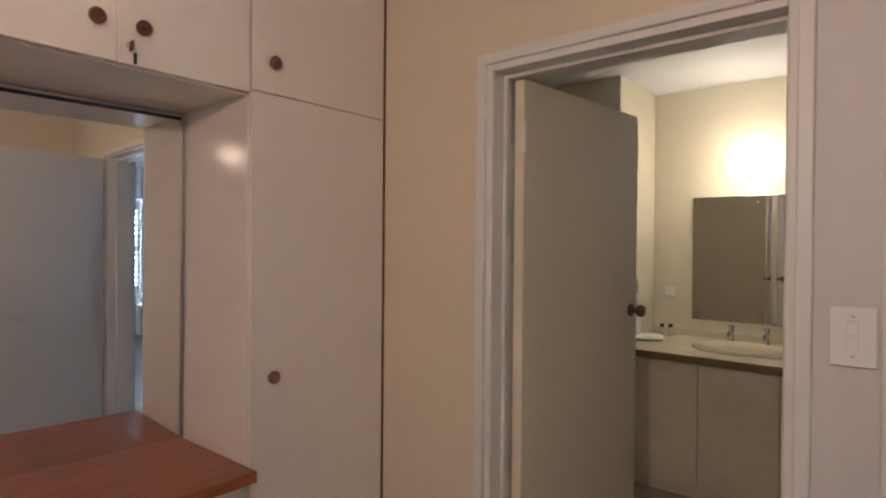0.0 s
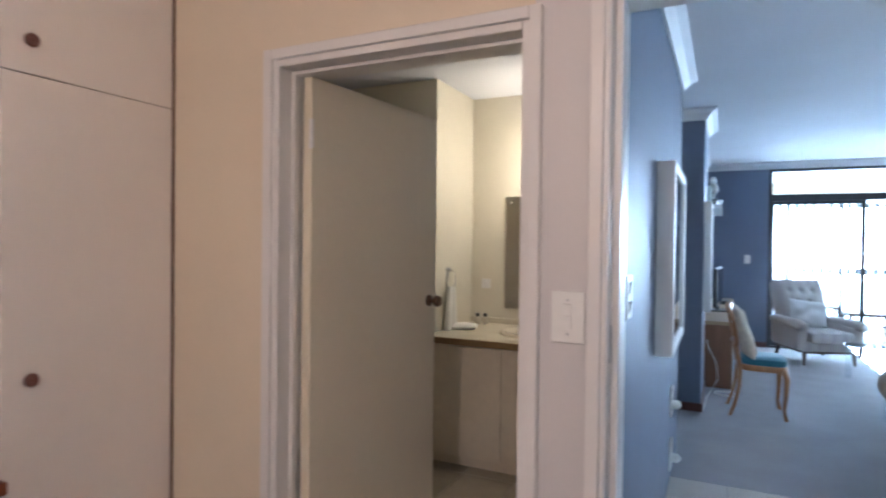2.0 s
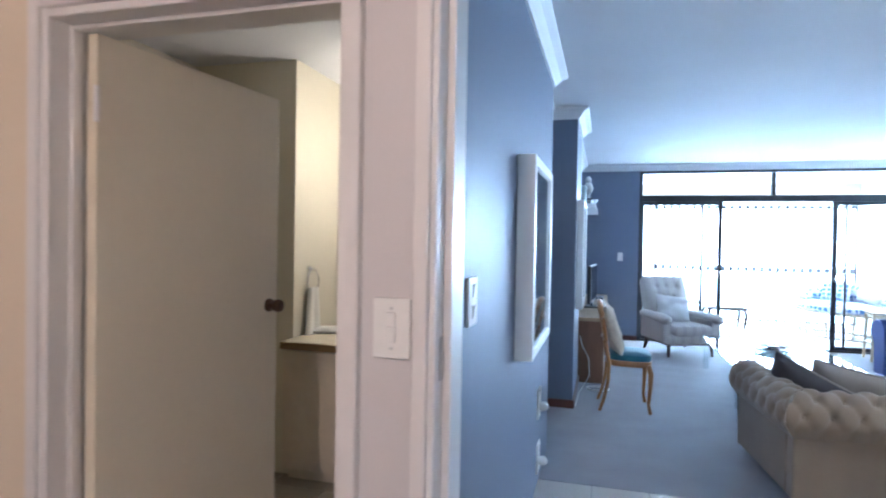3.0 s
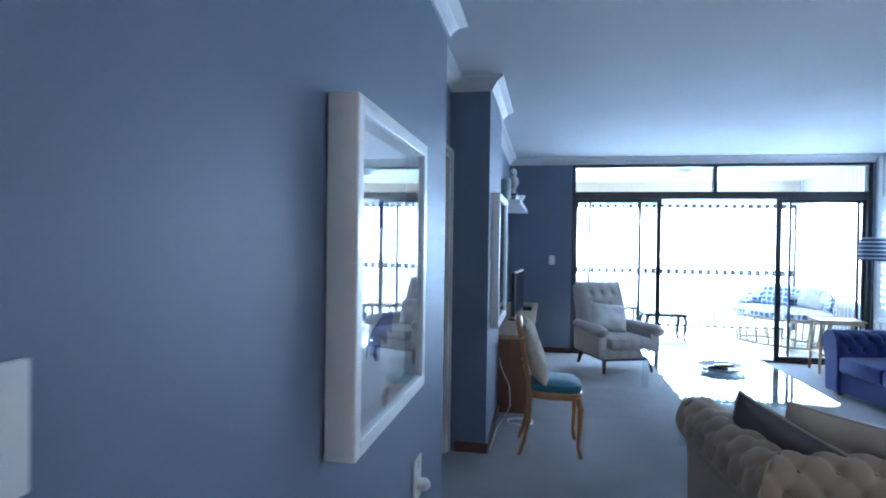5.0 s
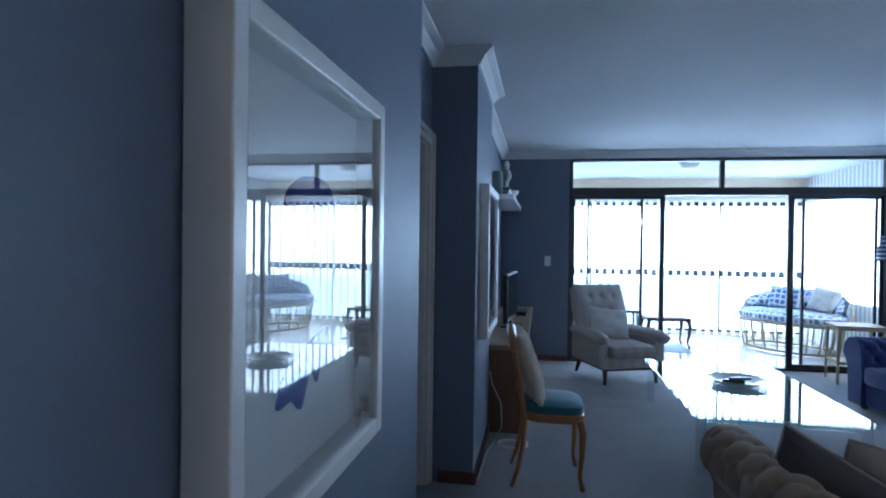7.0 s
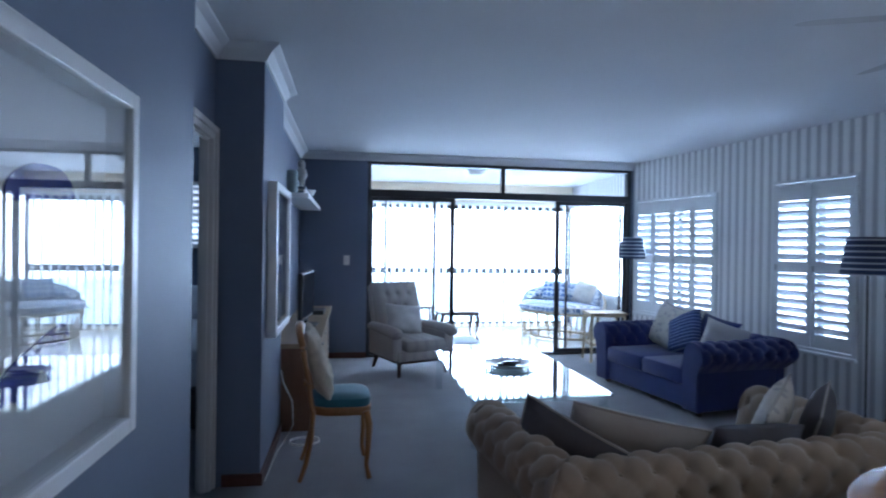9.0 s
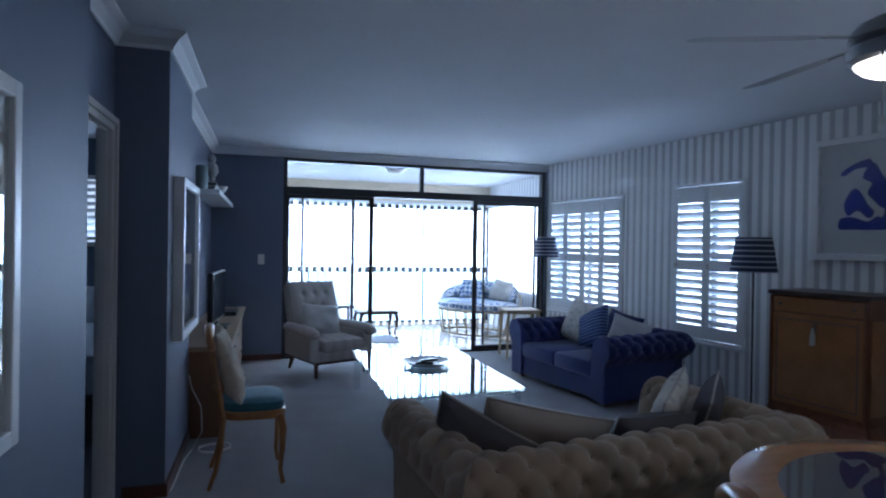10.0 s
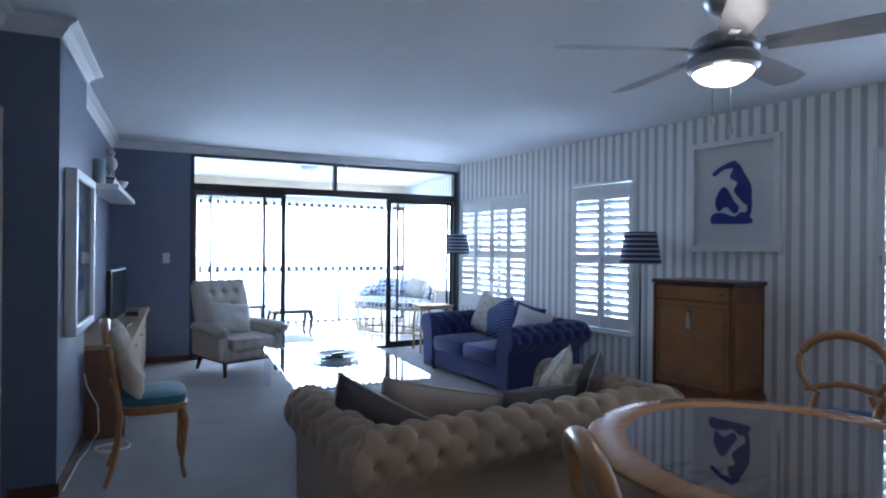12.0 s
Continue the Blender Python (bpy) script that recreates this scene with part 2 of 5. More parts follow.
mirror_mat.node_tree.nodes["Principled BSDF"].inputs["Metallic"].default_value = 1
mirror_mat.node_tree.nodes["Principled BSDF"].inputs["Roughness"].default_value = 0.01
mirror_mat.node_tree.nodes["Principled BSDF"].inputs["Base Color"].default_value = (0.82, 0.84, 0.83, 1)
lamp_globe = glow("lit_opal_glass", (1.0, 0.86, 0.66), 7)
fan_globe = glow("lit_fan_glass", (1.0, 0.86, 0.66), 9)
# emission stands in for daylight off the water; strength is set at the backdrop
sea_glow = glow("sea_glow", (0.45, 0.80, 1.0), 0.0)


# ---- mesh helpers ----
def bx(bm, x0, y0, z0, x1, y1, z1, bevel=0.0):
    m = Matrix.LocRotScale(((x0 + x1) / 2, (y0 + y1) / 2, (z0 + z1) / 2), None, (abs(x1 - x0), abs(y1 - y0), abs(z1 - z0)))
    vs = bmesh.ops.create_cube(bm, size=1, matrix=m)["verts"]
    if bevel:
        es = list({e for v in vs for e in v.link_edges})
        bmesh.ops.bevel(bm, geom=es, offset=bevel, segments=2, profile=0.5, affect="EDGES")
    return bm


def lathe(bm, prof, n=24, m=None):
    """prof: (radius, height) pairs turned about z."""
    m = m or Matrix()
    rings = [[bm.verts.new(m @ Vector((r * math.cos(2 * math.pi * i / n), r * math.sin(2 * math.pi * i / n), z))) for i in range(n)] for r, z in prof]
    for a, b in zip(rings, rings[1:]):
        for i in range(n):
            bm.faces.new((a[i], a[(i + 1) % n], b[(i + 1) % n], b[i]))
    bm.faces.new(rings[0][::-1])
    bm.faces.new(rings[-1])
    return bm


def tube(bm, pts, r, n=8, closed=False):
    """A rod through pts; r is one radius or one for each point (or pairs: across, along z)."""
    pts = [Vector(p) for p in pts]
    rings = []
    k = len(pts)
    for i, p in enumerate(pts):
        a = pts[(i - 1) % k] if closed or i else p
        b = pts[(i + 1) % k] if closed or i < k - 1 else p
        d = (b - a).normalized()
        up = Vector((0, 0, 1)) if abs(d.z) < 0.9 else Vector((1, 0, 0))
        s = d.cross(up).normalized()
        u = s.cross(d)
        rr = r[i] if isinstance(r, (list, tuple)) and len(r) == k else r
        ra, rb = rr if isinstance(rr, tuple) else (rr, rr)
        rings.append([bm.verts.new(p + s * ra * math.cos(2 * math.pi * j / n) + u * rb * math.sin(2 * math.pi * j / n)) for j in range(n)])
    for i in range(k if closed else k - 1):
        a, b = rings[i], rings[(i + 1) % k]
        for j in range(n):
            bm.faces.new((a[j], a[(j + 1) % n], b[(j + 1) % n], b[j]))
    if not closed:
        bm.faces.new(rings[0][::-1])
        bm.faces.new(rings[-1])
    return bm


def sheet(bm, f, nu, nv):
    """A grid of f(u, v), u and v from 0 to 1."""
    g = [[bm.verts.new(f(i / nu, j / nv)) for j in range(nv + 1)] for i in range(nu + 1)]
    for i in range(nu):
        for j in range(nv):
            bm.faces.new((g[i][j], g[i + 1][j], g[i + 1][j + 1], g[i][j + 1]))
    return g


def slab(bm, pts, y0, y1):
    """A flat outline in x, z given thickness between y0 and y1."""
    a = [bm.verts.new((x, y0, z)) for x, z in pts]
    b = [bm.verts.new((x, y1, z)) for x, z in pts]
    bm.faces.new(a)
    bm.faces.new(b[::-1])
    for i in range(len(pts)):
        j = (i + 1) % len(pts)
        bm.faces.new((a[i], b[i], b[j], a[j]))
    return bm


def part(name, bm, material, parent=None, label="", smooth=False, m=None):
    bmesh.ops.recalc_face_normals(bm, faces=bm.faces)
    me = bpy.data.meshes.new(name)
    bm.to_mesh(me)
    bm.free()
    me.materials.append(material)
    if smooth:
        me.polygons.foreach_set("use_smooth", [True] * len(me.polygons))
        me.set_sharp_from_angle(angle=radians(40))
    ob = new(name, me)
    if parent:
        ob.parent = parent
    if m is not None:
        ob.matrix_basis = m
    if label:
        tagged(ob, label)
    return ob


def B():
    return bmesh.new()


def thing(name, label, category, m=None, group=""):
    ob = new(name)
    ob.empty_display_size = 0.1
    if m is not None:
        ob.matrix_basis = m
    return tagged(ob, label, category, group)


def boxes(name, material, rows, label, parent=None, m=None, kind="structure"):
    bm = B()
    for r in rows:
        bx(bm, *r)
    ob = part(name, bm, material, parent, "", m=m)
    return tagged(ob, label, name.split("_")[0], kind=kind)


CEIL = 2.58
# ---- structure ----
boxes("floor", carpet, [(-0.2, 4.0, -0.12, 6.6, 9.45, 0.0), (-3.6, 4.45, -0.12, -0.2, 9.45, 0.0)], "grey wall-to-wall carpet in the living room")
boxes("floor_dressing", carpet, [(-2.3, -2.2, -0.12, 2.4, 1.76, 0.0)], "grey carpet of the dressing room")
boxes("floor_slab", grout, [(-2.3, 1.76, -0.12, -0.2, 4.45, -0.008), (-0.2, 1.76, -0.12, 6.6, 4.0, -0.008), (-0.2, 9.45, -0.12, 4.9, 12.4, -0.008)], "pale grout under the floor tiles")
boxes("ceiling", ceiling_white, [(-3.6, 1.8, CEIL, 6.6, 9.6, CEIL + 0.12), (-2.3, -2.2, CEIL, 2.4, 1.8, CEIL + 0.12)], "white painted ceiling")
boxes("ceiling_bathroom", ceiling_white, [(-2.2, 1.9, 2.50, -0.02, 4.22, 2.57)], "white painted bathroom ceiling")
boxes("ceiling_balcony", ceiling_white, [(0.0, 9.6, 2.53, 4.95, 12.5, 2.66)], "white ceiling of the enclosed balcony")

# wall between dressing room and the rest: bathroom door and open doorway
boxes("wall_dressing_north", cream, [(-2.3, 1.715, 0, -1.023, 1.89, CEIL), (-1.023, 1.715, 2.048, -0.10, 1.89, CEIL),
      (1.105, 1.715, 0, 2.4, 1.89, CEIL), (0.081, 1.715, 2.125, 1.105, 1.89, CEIL)], "cream painted wall with two doorways")
boxes("wall_pillar", pillar_white, [(-0.10, 1.715, 0, 0.081, 1.89, CEIL)], "warm white painted pillar between the two doorways")
boxes("wall_dressing_east", cream, [(2.2, -2.2, 0, 2.4, 1.715, CEIL)], "cream painted dressing room wall")
# the south wall's opening is unseen, added to let the fill lamp in
boxes("wall_dressing_south", cream, [(-2.3, -2.2, 0, 0.2, -2.0, CEIL), (1.7, -2.2, 0, 2.2, -2.0, CEIL), (0.2, -2.2, 0, 1.7, -2.0, 0.9), (0.2, -2.2, 2.1, 1.7, -2.0, CEIL)], "cream painted dressing room wall")
boxes("wall_dressing_west", cream, [(-2.3, -2.0, 0, -2.12, 1.715, CEIL)], "cream painted wall behind the cupboards")
# bathroom
boxes("wall_bathroom_west", cream_tile, [(-2.2, 1.89, 0, -2.05, 3.6, 2.5), (-2.2, 3.6, 0, -1.34, 4.22, 2.5)], "cream tiled bathroom wall")
boxes("wall_bathroom_north", cream_tile, [(-1.34, 4.22, 0, -0.02, 4.34, 2.5)], "cream tiled bathroom wall behind the mirror")
# slate blue wall with the picture, its inner face closes the bathroom
boxes("wall_blue", blue_paint, [(-0.02, 1.892, 0, 0.10, 4.51, CEIL), (-3.6, 4.34, 0, -0.02, 4.51, CEIL)], "slate blue painted wall")
boxes("wall_bedroom_east", blue_paint, [(-0.11, 4.51, 2.055, -0.06, 5.555, CEIL), (-0.11, 4.51, 0, -0.06, 4.70, 2.055), (-0.11, 5.555, 0, -0.06, 5.59, CEIL)], "slate blue wall round the bedroom doorway")
boxes("pier", blue_paint, [(-0.11, 5.59, 0, 0.215, 6.57, CEIL)], "slate blue painted pier")
boxes("wall_west", blue_paint, [(-0.11, 6.55, 0, 0.10, 9.45, CEIL)], "slate blue painted wall")
boxes("wall_north", blue_paint, [(-3.6, 9.45, 0, 0.93, 9.58, CEIL), (0.93, 9.45, 2.49, 4.9, 9.58, CEIL), (4.495, 9.45, 0, 4.9, 9.58, 2.49)], "slate blue wall beside the sliding doors")
boxes("wall_bedroom_west", cream, [(-3.6, 4.45, 0, -3.45, 9.45, CEIL)], "pale bedroom wall")
# papered wall with three windows, in its own frame
WIN = [(0.05, 1.51, 0.58, 2.075), (2.23, 3.09, 0.50, 2.105), (5.15, 6.5, 0.60, 2.11)]
rows, last = [], -2.9
for u0, u1, z0, z1 in WIN:
    rows += [(last, 0, 0, u0, 0.16, CEIL), (u0, 0, 0, u1, 0.16, z0), (u0, 0, z1, u1, 0.16, CEIL)]
    last = u1
rows = rows[1:] + [(last, 0, 0, 8.3, 0.16, CEIL), (-0.16, 0, 0, 0.05, 0.16, CEIL)]
boxes("wall_papered", paper, rows, "white and grey striped wallpaper wall with shuttered windows", m=PAPER)
boxes("wall_balcony_east", paper, [(-2.75, 0, 0, 0.0, 0.16, 0.7), (-2.75, 0, 2.15, 0.0, 0.16, 2.6), (-0.35, 0, 0.7, 0.0, 0.16, 2.15)], "striped wall of the balcony with a wide window", m=pose(4.70, 9.58, 0, 0, 0, -90))
boxes("wall_south", cream, [(2.4, 1.60, 0, 6.4, 1.72, CEIL)], "plain wall closing the dining end")
boxes("wall_balcony_west", cream, [(0.0, 9.58, 0, 0.2, 12.4, 2.6)], "pale balcony end wall")
boxes("wall_balcony_front", cream, [(0.2, 12.1, 2.15, 4.9, 12.3, 2.6), (0.2, 12.1, -0.1, 4.9, 12.3, 0.06)], "white beam over the balcony windows")
boxes("ground", ground_mat, [(-1500, -1500, -9.2, 1500, 1500, -9.0)], "distant ground far below the balcony")


def cornice(name, path, label, size=0.09):
    """A coved cornice along a path on the ceiling; it hangs to the left of the walking direction."""
    bm = B()
    prof = [(0, 0), (0, -size), (0.012, -size), (0.02, -size * 0.8), (0.05, -0.035), (size * 0.85, -0.02), (size, -0.012), (size, 0)]
    pts = [Vector(p) for p in path]
    rings = []
    for i, p in enumerate(pts):
        d0 = (p - pts[i - 1]).normalized() if i else (pts[1] - p).normalized()
        d1 = (pts[i + 1] - p).normalized() if i < len(pts) - 1 else d0
        n0, n1 = Vector((-d0.y, d0.x, 0)), Vector((-d1.y, d1.x, 0))
        n = (n0 + n1) / (1 + n0.dot(n1))
        rings.append([bm.verts.new((p.x + n.x * a, p.y + n.y * a, CEIL - 0.001 + b)) for a, b in prof])
    for a, b in zip(rings, rings[1:]):
        for i in range(len(prof)):
            j = (i + 1) % len(prof)
            bm.faces.new((a[i], a[j], b[j], b[i]))
    bm.faces.new(rings[0])
    bm.faces.new(rings[-1])
    tagged(part(name, bm, cornice_white, smooth=False), label, "cornice", kind="structure")


cornice("trim_cornice", [(4.50, 9.45, 0), (0.10, 9.45, 0), (0.10, 6.55, 0), (0.215, 6.55, 0), (0.215, 5.59, 0), (-0.06, 5.59, 0), (-0.06, 4.51, 0), (0.10, 4.51, 0), (0.10, 1.89, 0)], "white coved plaster cornice")
boxes("baseboard", wood_skirt, [(-0.0, 5.575, 0, 0.230, 5.59, 0.07), (0.215, 5.59, 0, 0.230, 6.55, 0.07), (0.10, 6.55, 0, 0.115, 9.45, 0.07), (0.115, 9.435, 0, 0.93, 9.45, 0.07)], "dark red timber skirting")


# ---- door frames ----
def door_frame(name, x0, x1, top, y0, y1, label, m=None, w=0.07, stop=(0.012, 0.03)):
    """Lining and raised architraves round an opening from x0 to x1 in a wall from y0 to y1."""
    bm = B()
    for a, b in ((x0 - w + 0.025, x0 + 0.0), (x1, x1 + w - 0.025)):
        bx(bm, a, y0 - 0.012, 0, b, y1 + 0.012, top + w - 0.025, 0.004)
    bx(bm, x0, y0 - 0.012, top, x1, y1 + 0.012, top + w - 0.025, 0.004)
    for yy, s in ((y0 - 0.012, -1), (y1 + 0.012, 1)):
        for a, b in ((x0 - w, x0 - w + 0.035), (x1 + w - 0.035, x1 + w)):
            bx(bm, a, yy + s * 0.016, 0, b, yy - s * 0.02, top + w, 0.004)
        bx(bm, x0 - w + 0.035, yy + s * 0.0155, top + w - 0.035, x1 + w - 0.035, yy - s * 0.02, top + w, 0.004)
    d = min(0.06, (y1 - y0) * 0.3)
    a, b = stop
    bx(bm, x0, y0 + d, 0, x0 + a, y0 + d + b, top, 0.002)
    bx(bm, x1 - a, y0 + d, 0, x1, y0 + d + b, top, 0.002)
    bx(bm, x0 + a, y0 + d, top - a, x1 - a, y0 + d + b, top, 0.002)
    return tagged(part(name, bm, white_gloss, m=m), label, "door frame", kind="structure")


door_frame("door_frame_bathroom", -0.99, -0.133, 2.015, 1.715, 1.89, "white painted bathroom door frame", w=0.058)
door_frame("door_frame_living", 0.106, 1.08, 2.10, 1.715, 1.89, "white painted frame of the living room doorway", w=0.05, stop=(0.02, 0.11))
door_frame("door_frame_bedroom", 4.74, 5.515, 2.015, 0.0, 0.05, "white painted bedroom door frame", m=pose(-0.06, 0, 0, 0, 0, 90))

# ---- backdrop outside ----
def backdrop(name, m, w, z0, z1, material, label):
    bm = B()
    bx(bm, -w / 2, 0, z0, w / 2, 0.02, z1)
    tagged(part(name, bm, material, m=m), label, "backdrop", kind="structure")


sky_haze = glow("sky_haze", (0.80, 0.91, 1.0), 12.0)
sea_glow.node_tree.nodes["Principled BSDF"].inputs["Emission Strength"].default_value = 5.0
backdrop("backdrop_sky", pose(2.4, 17.0, 0), 24, 0.55, 9, sky_haze, "hazy white sky beyond the balcony")
# self-lit sheet: the pale blue brightness low outside is put into its glow
backdrop("backdrop_sea", pose(2.4, 17.0, 0), 24, -8, 0.55, sea_glow, "glowing pale blue sheet standing for water beyond the balcony")
backdrop("backdrop_side", PAPER @ pose(1.5, 4.5, 0), 22, -6, 7, sky_haze, "hazy white sky beyond the side windows")


# ---- sliding doors ----
def sliding_doors():
    X0, X1, Y = 0.93, 4.495, 9.47
    t = thing("sliding_door", "dark aluminium sliding glass doors with a transom, slid partly open", "sliding door", pose(0, Y, 0))
    tagged(t, kind="structure")
    bm = B()
    bx(bm, X0, 0, 0.0, X0 + 0.045, 0.1, 2.49, 0.003)
    bx(bm, X1 - 0.045, 0, 0.0, X1, 0.1, 2.49, 0.003)
    bx(bm, X0 + 0.045, 0, 2.452, X1 - 0.045, 0.1, 2.49, 0.003)
    bx(bm, X0 + 0.045, 0, 2.045, X1 - 0.045, 0.1, 2.137, 0.003)
    bx(bm, X0 + 0.045, 0, 0.0, X1 - 0.045, 0.1, 0.022, 0.002)
    bx(bm, 2.678, 0.01, 2.137, 2.726, 0.09, 2.452, 0.003)
    part("frame", bm, alu, t)
    for a, b in ((X0 + 0.045, 2.678), (2.726, X1 - 0.045)):
        part("transom_pane", bx(B(), a, 0.048, 2.137, b, 0.053, 2.452), clear, t)
    for a, b, y, wl, wr in ((0.976, 1.818, 0.060, 0.03, 0.035), (1.15, 2.062, 0.022, 0.025, 0.058), (3.43, 4.375, 0.022, 0.066, 0.03), (3.595, 4.449, 0.060, 0.03, 0.03)):
        bm = B()
        bx(bm, a, y, 0.022, a + wl, y + 0.03, 2.045, 0.003)
        bx(bm, b - wr, y, 0.022, b, y + 0.03, 2.045, 0.003)
        bx(bm, a + wl, y, 0.022, b - wr, y + 0.03, 0.075, 0.003)
        bx(bm, a + wl, y, 1.998, b - wr, y + 0.03, 2.045, 0.003)
        leaf = part("leaf", bm, alu, t)
        pane = part("pane", bx(B(), a + wl, y + 0.013, 0.075, b - wr, y + 0.017, 2.03), clear, leaf)
        pane.visible_shadow = False
    for x in (2.035, 3.462):
        bm = B()
        bx(bm, x - 0.012, -0.02, 0.95, x + 0.012, 0.02, 1.15, 0.005)
        part("handle", bm, plastic_black, t)


sliding_doors()


# ---- shutters in the papered wall ----
def shutter_window(name, u0, u1, z0, z1, panels, label):
    t = thing(name, label, "window", PAPER)
    tagged(t, kind="structure")
    bm = B()
    f = 0.03
    for a, b, c, d in ((u0, u0 + f, z0, z1), (u1 - f, u1, z0, z1), (u0 + f, u1 - f, z0, z0 + f), (u0 + f, u1 - f, z1 - f, z1)):
        bx(bm, a, -0.012, c, b, 0.05, d, 0.003)
    part("window_frame", bm, shutter_white, t)
    part("window_sill", bx(B(), u0 - 0.01, -0.04, z0 - 0.03, u1 + 0.01, 0.155, z0, 0.004), shutter_white, t)
    pane = part("pane", bx(B(), u0 + 0.01, 0.12, z0 + 0.01, u1 - 0.01, 0.126, z1 - 0.01), clear, t)
    pane.visible_shadow = False
    bm = B()
    bx(bm, (u0 + u1) / 2 - 0.02, 0.1, z0, (u0 + u1) / 2 + 0.02, 0.15, z1)
    part("glazing_bar", bm, alu, t)
    w = (u1 - u0 - 2 * f) / panels
    slat = None
    zm = z0 + (z1 - z0) * 0.47
    for i in range(panels):
        a, b = u0 + f + i * w + 0.002, u0 + f + (i + 1) * w - 0.002
        bm = B()
        st = 0.045
        bx(bm, a, -0.012, z0 + f + 0.003, a + st, 0.018, z1 - f - 0.003, 0.003)
        bx(bm, b - st, -0.012, z0 + f + 0.003, b, 0.018, z1 - f - 0.003, 0.003)
        for c, d in ((z0 + f + 0.003, z0 + f + 0.13), (zm - 0.04, zm + 0.07), (z1 - f - 0.17, z1 - f - 0.003)):
            bx(bm, a + st, -0.010, c, b - st, 0.016, d, 0.003)
        leaf = part("shutter_panel", bm, shutter_white, t)
        for c, d in ((z0 + f + 0.13, zm - 0.04), (zm + 0.07, z1 - f - 0.17)):
            n = max(3, round((d - c) / 0.082))
            for k in range(n):
                z = c + (k + 0.5) * (d - c) / n
                if slat is None or abs(slat[1] - (b - a)) > 1e-3:
                    bm = B()
                    L = b - a - 2 * st
                    prof = [(-0.040, 0), (-0.02, 0.005), (0, 0.006), (0.02, 0.005), (0.040, 0), (0.02, -0.005), (0, -0.006), (-0.02, -0.005)]
                    va = [bm.verts.new((0, y, q)) for y, q in prof]
                    vb = [bm.verts.new((L, y, q)) for y, q in prof]
                    bm.faces.new(va), bm.faces.new(vb[::-1])
                    for j in range(8):
                        bm.faces.new((va[j], vb[j], vb[(j + 1) % 8], va[(j + 1) % 8]))
                    ob = part("slat", bm, slat_paint, leaf)
                    slat = (ob.data, b - a)
                else:
                    ob = new("slat", slat[0])
                    ob.parent = leaf
                ob.matrix_basis = pose(a + st, 0.003, z, -58, 0, 0)
        bm = B()
        bx(bm, a + 0.012, -0.022, zm - 0.02, a + 0.03, -0.012, zm + 0.035, 0.002)
        part("latch", bm, silver, leaf)


shutter_window("window_1", *WIN[0], 4, "four white louvred shutter panels, slats tilted open")
shutter_window("window_2", *WIN[1], 2, "two white louvred shutter panels, slats tilted open")
shutter_window("window_3", *WIN[2], 4, "white louvred shutters with open slats")


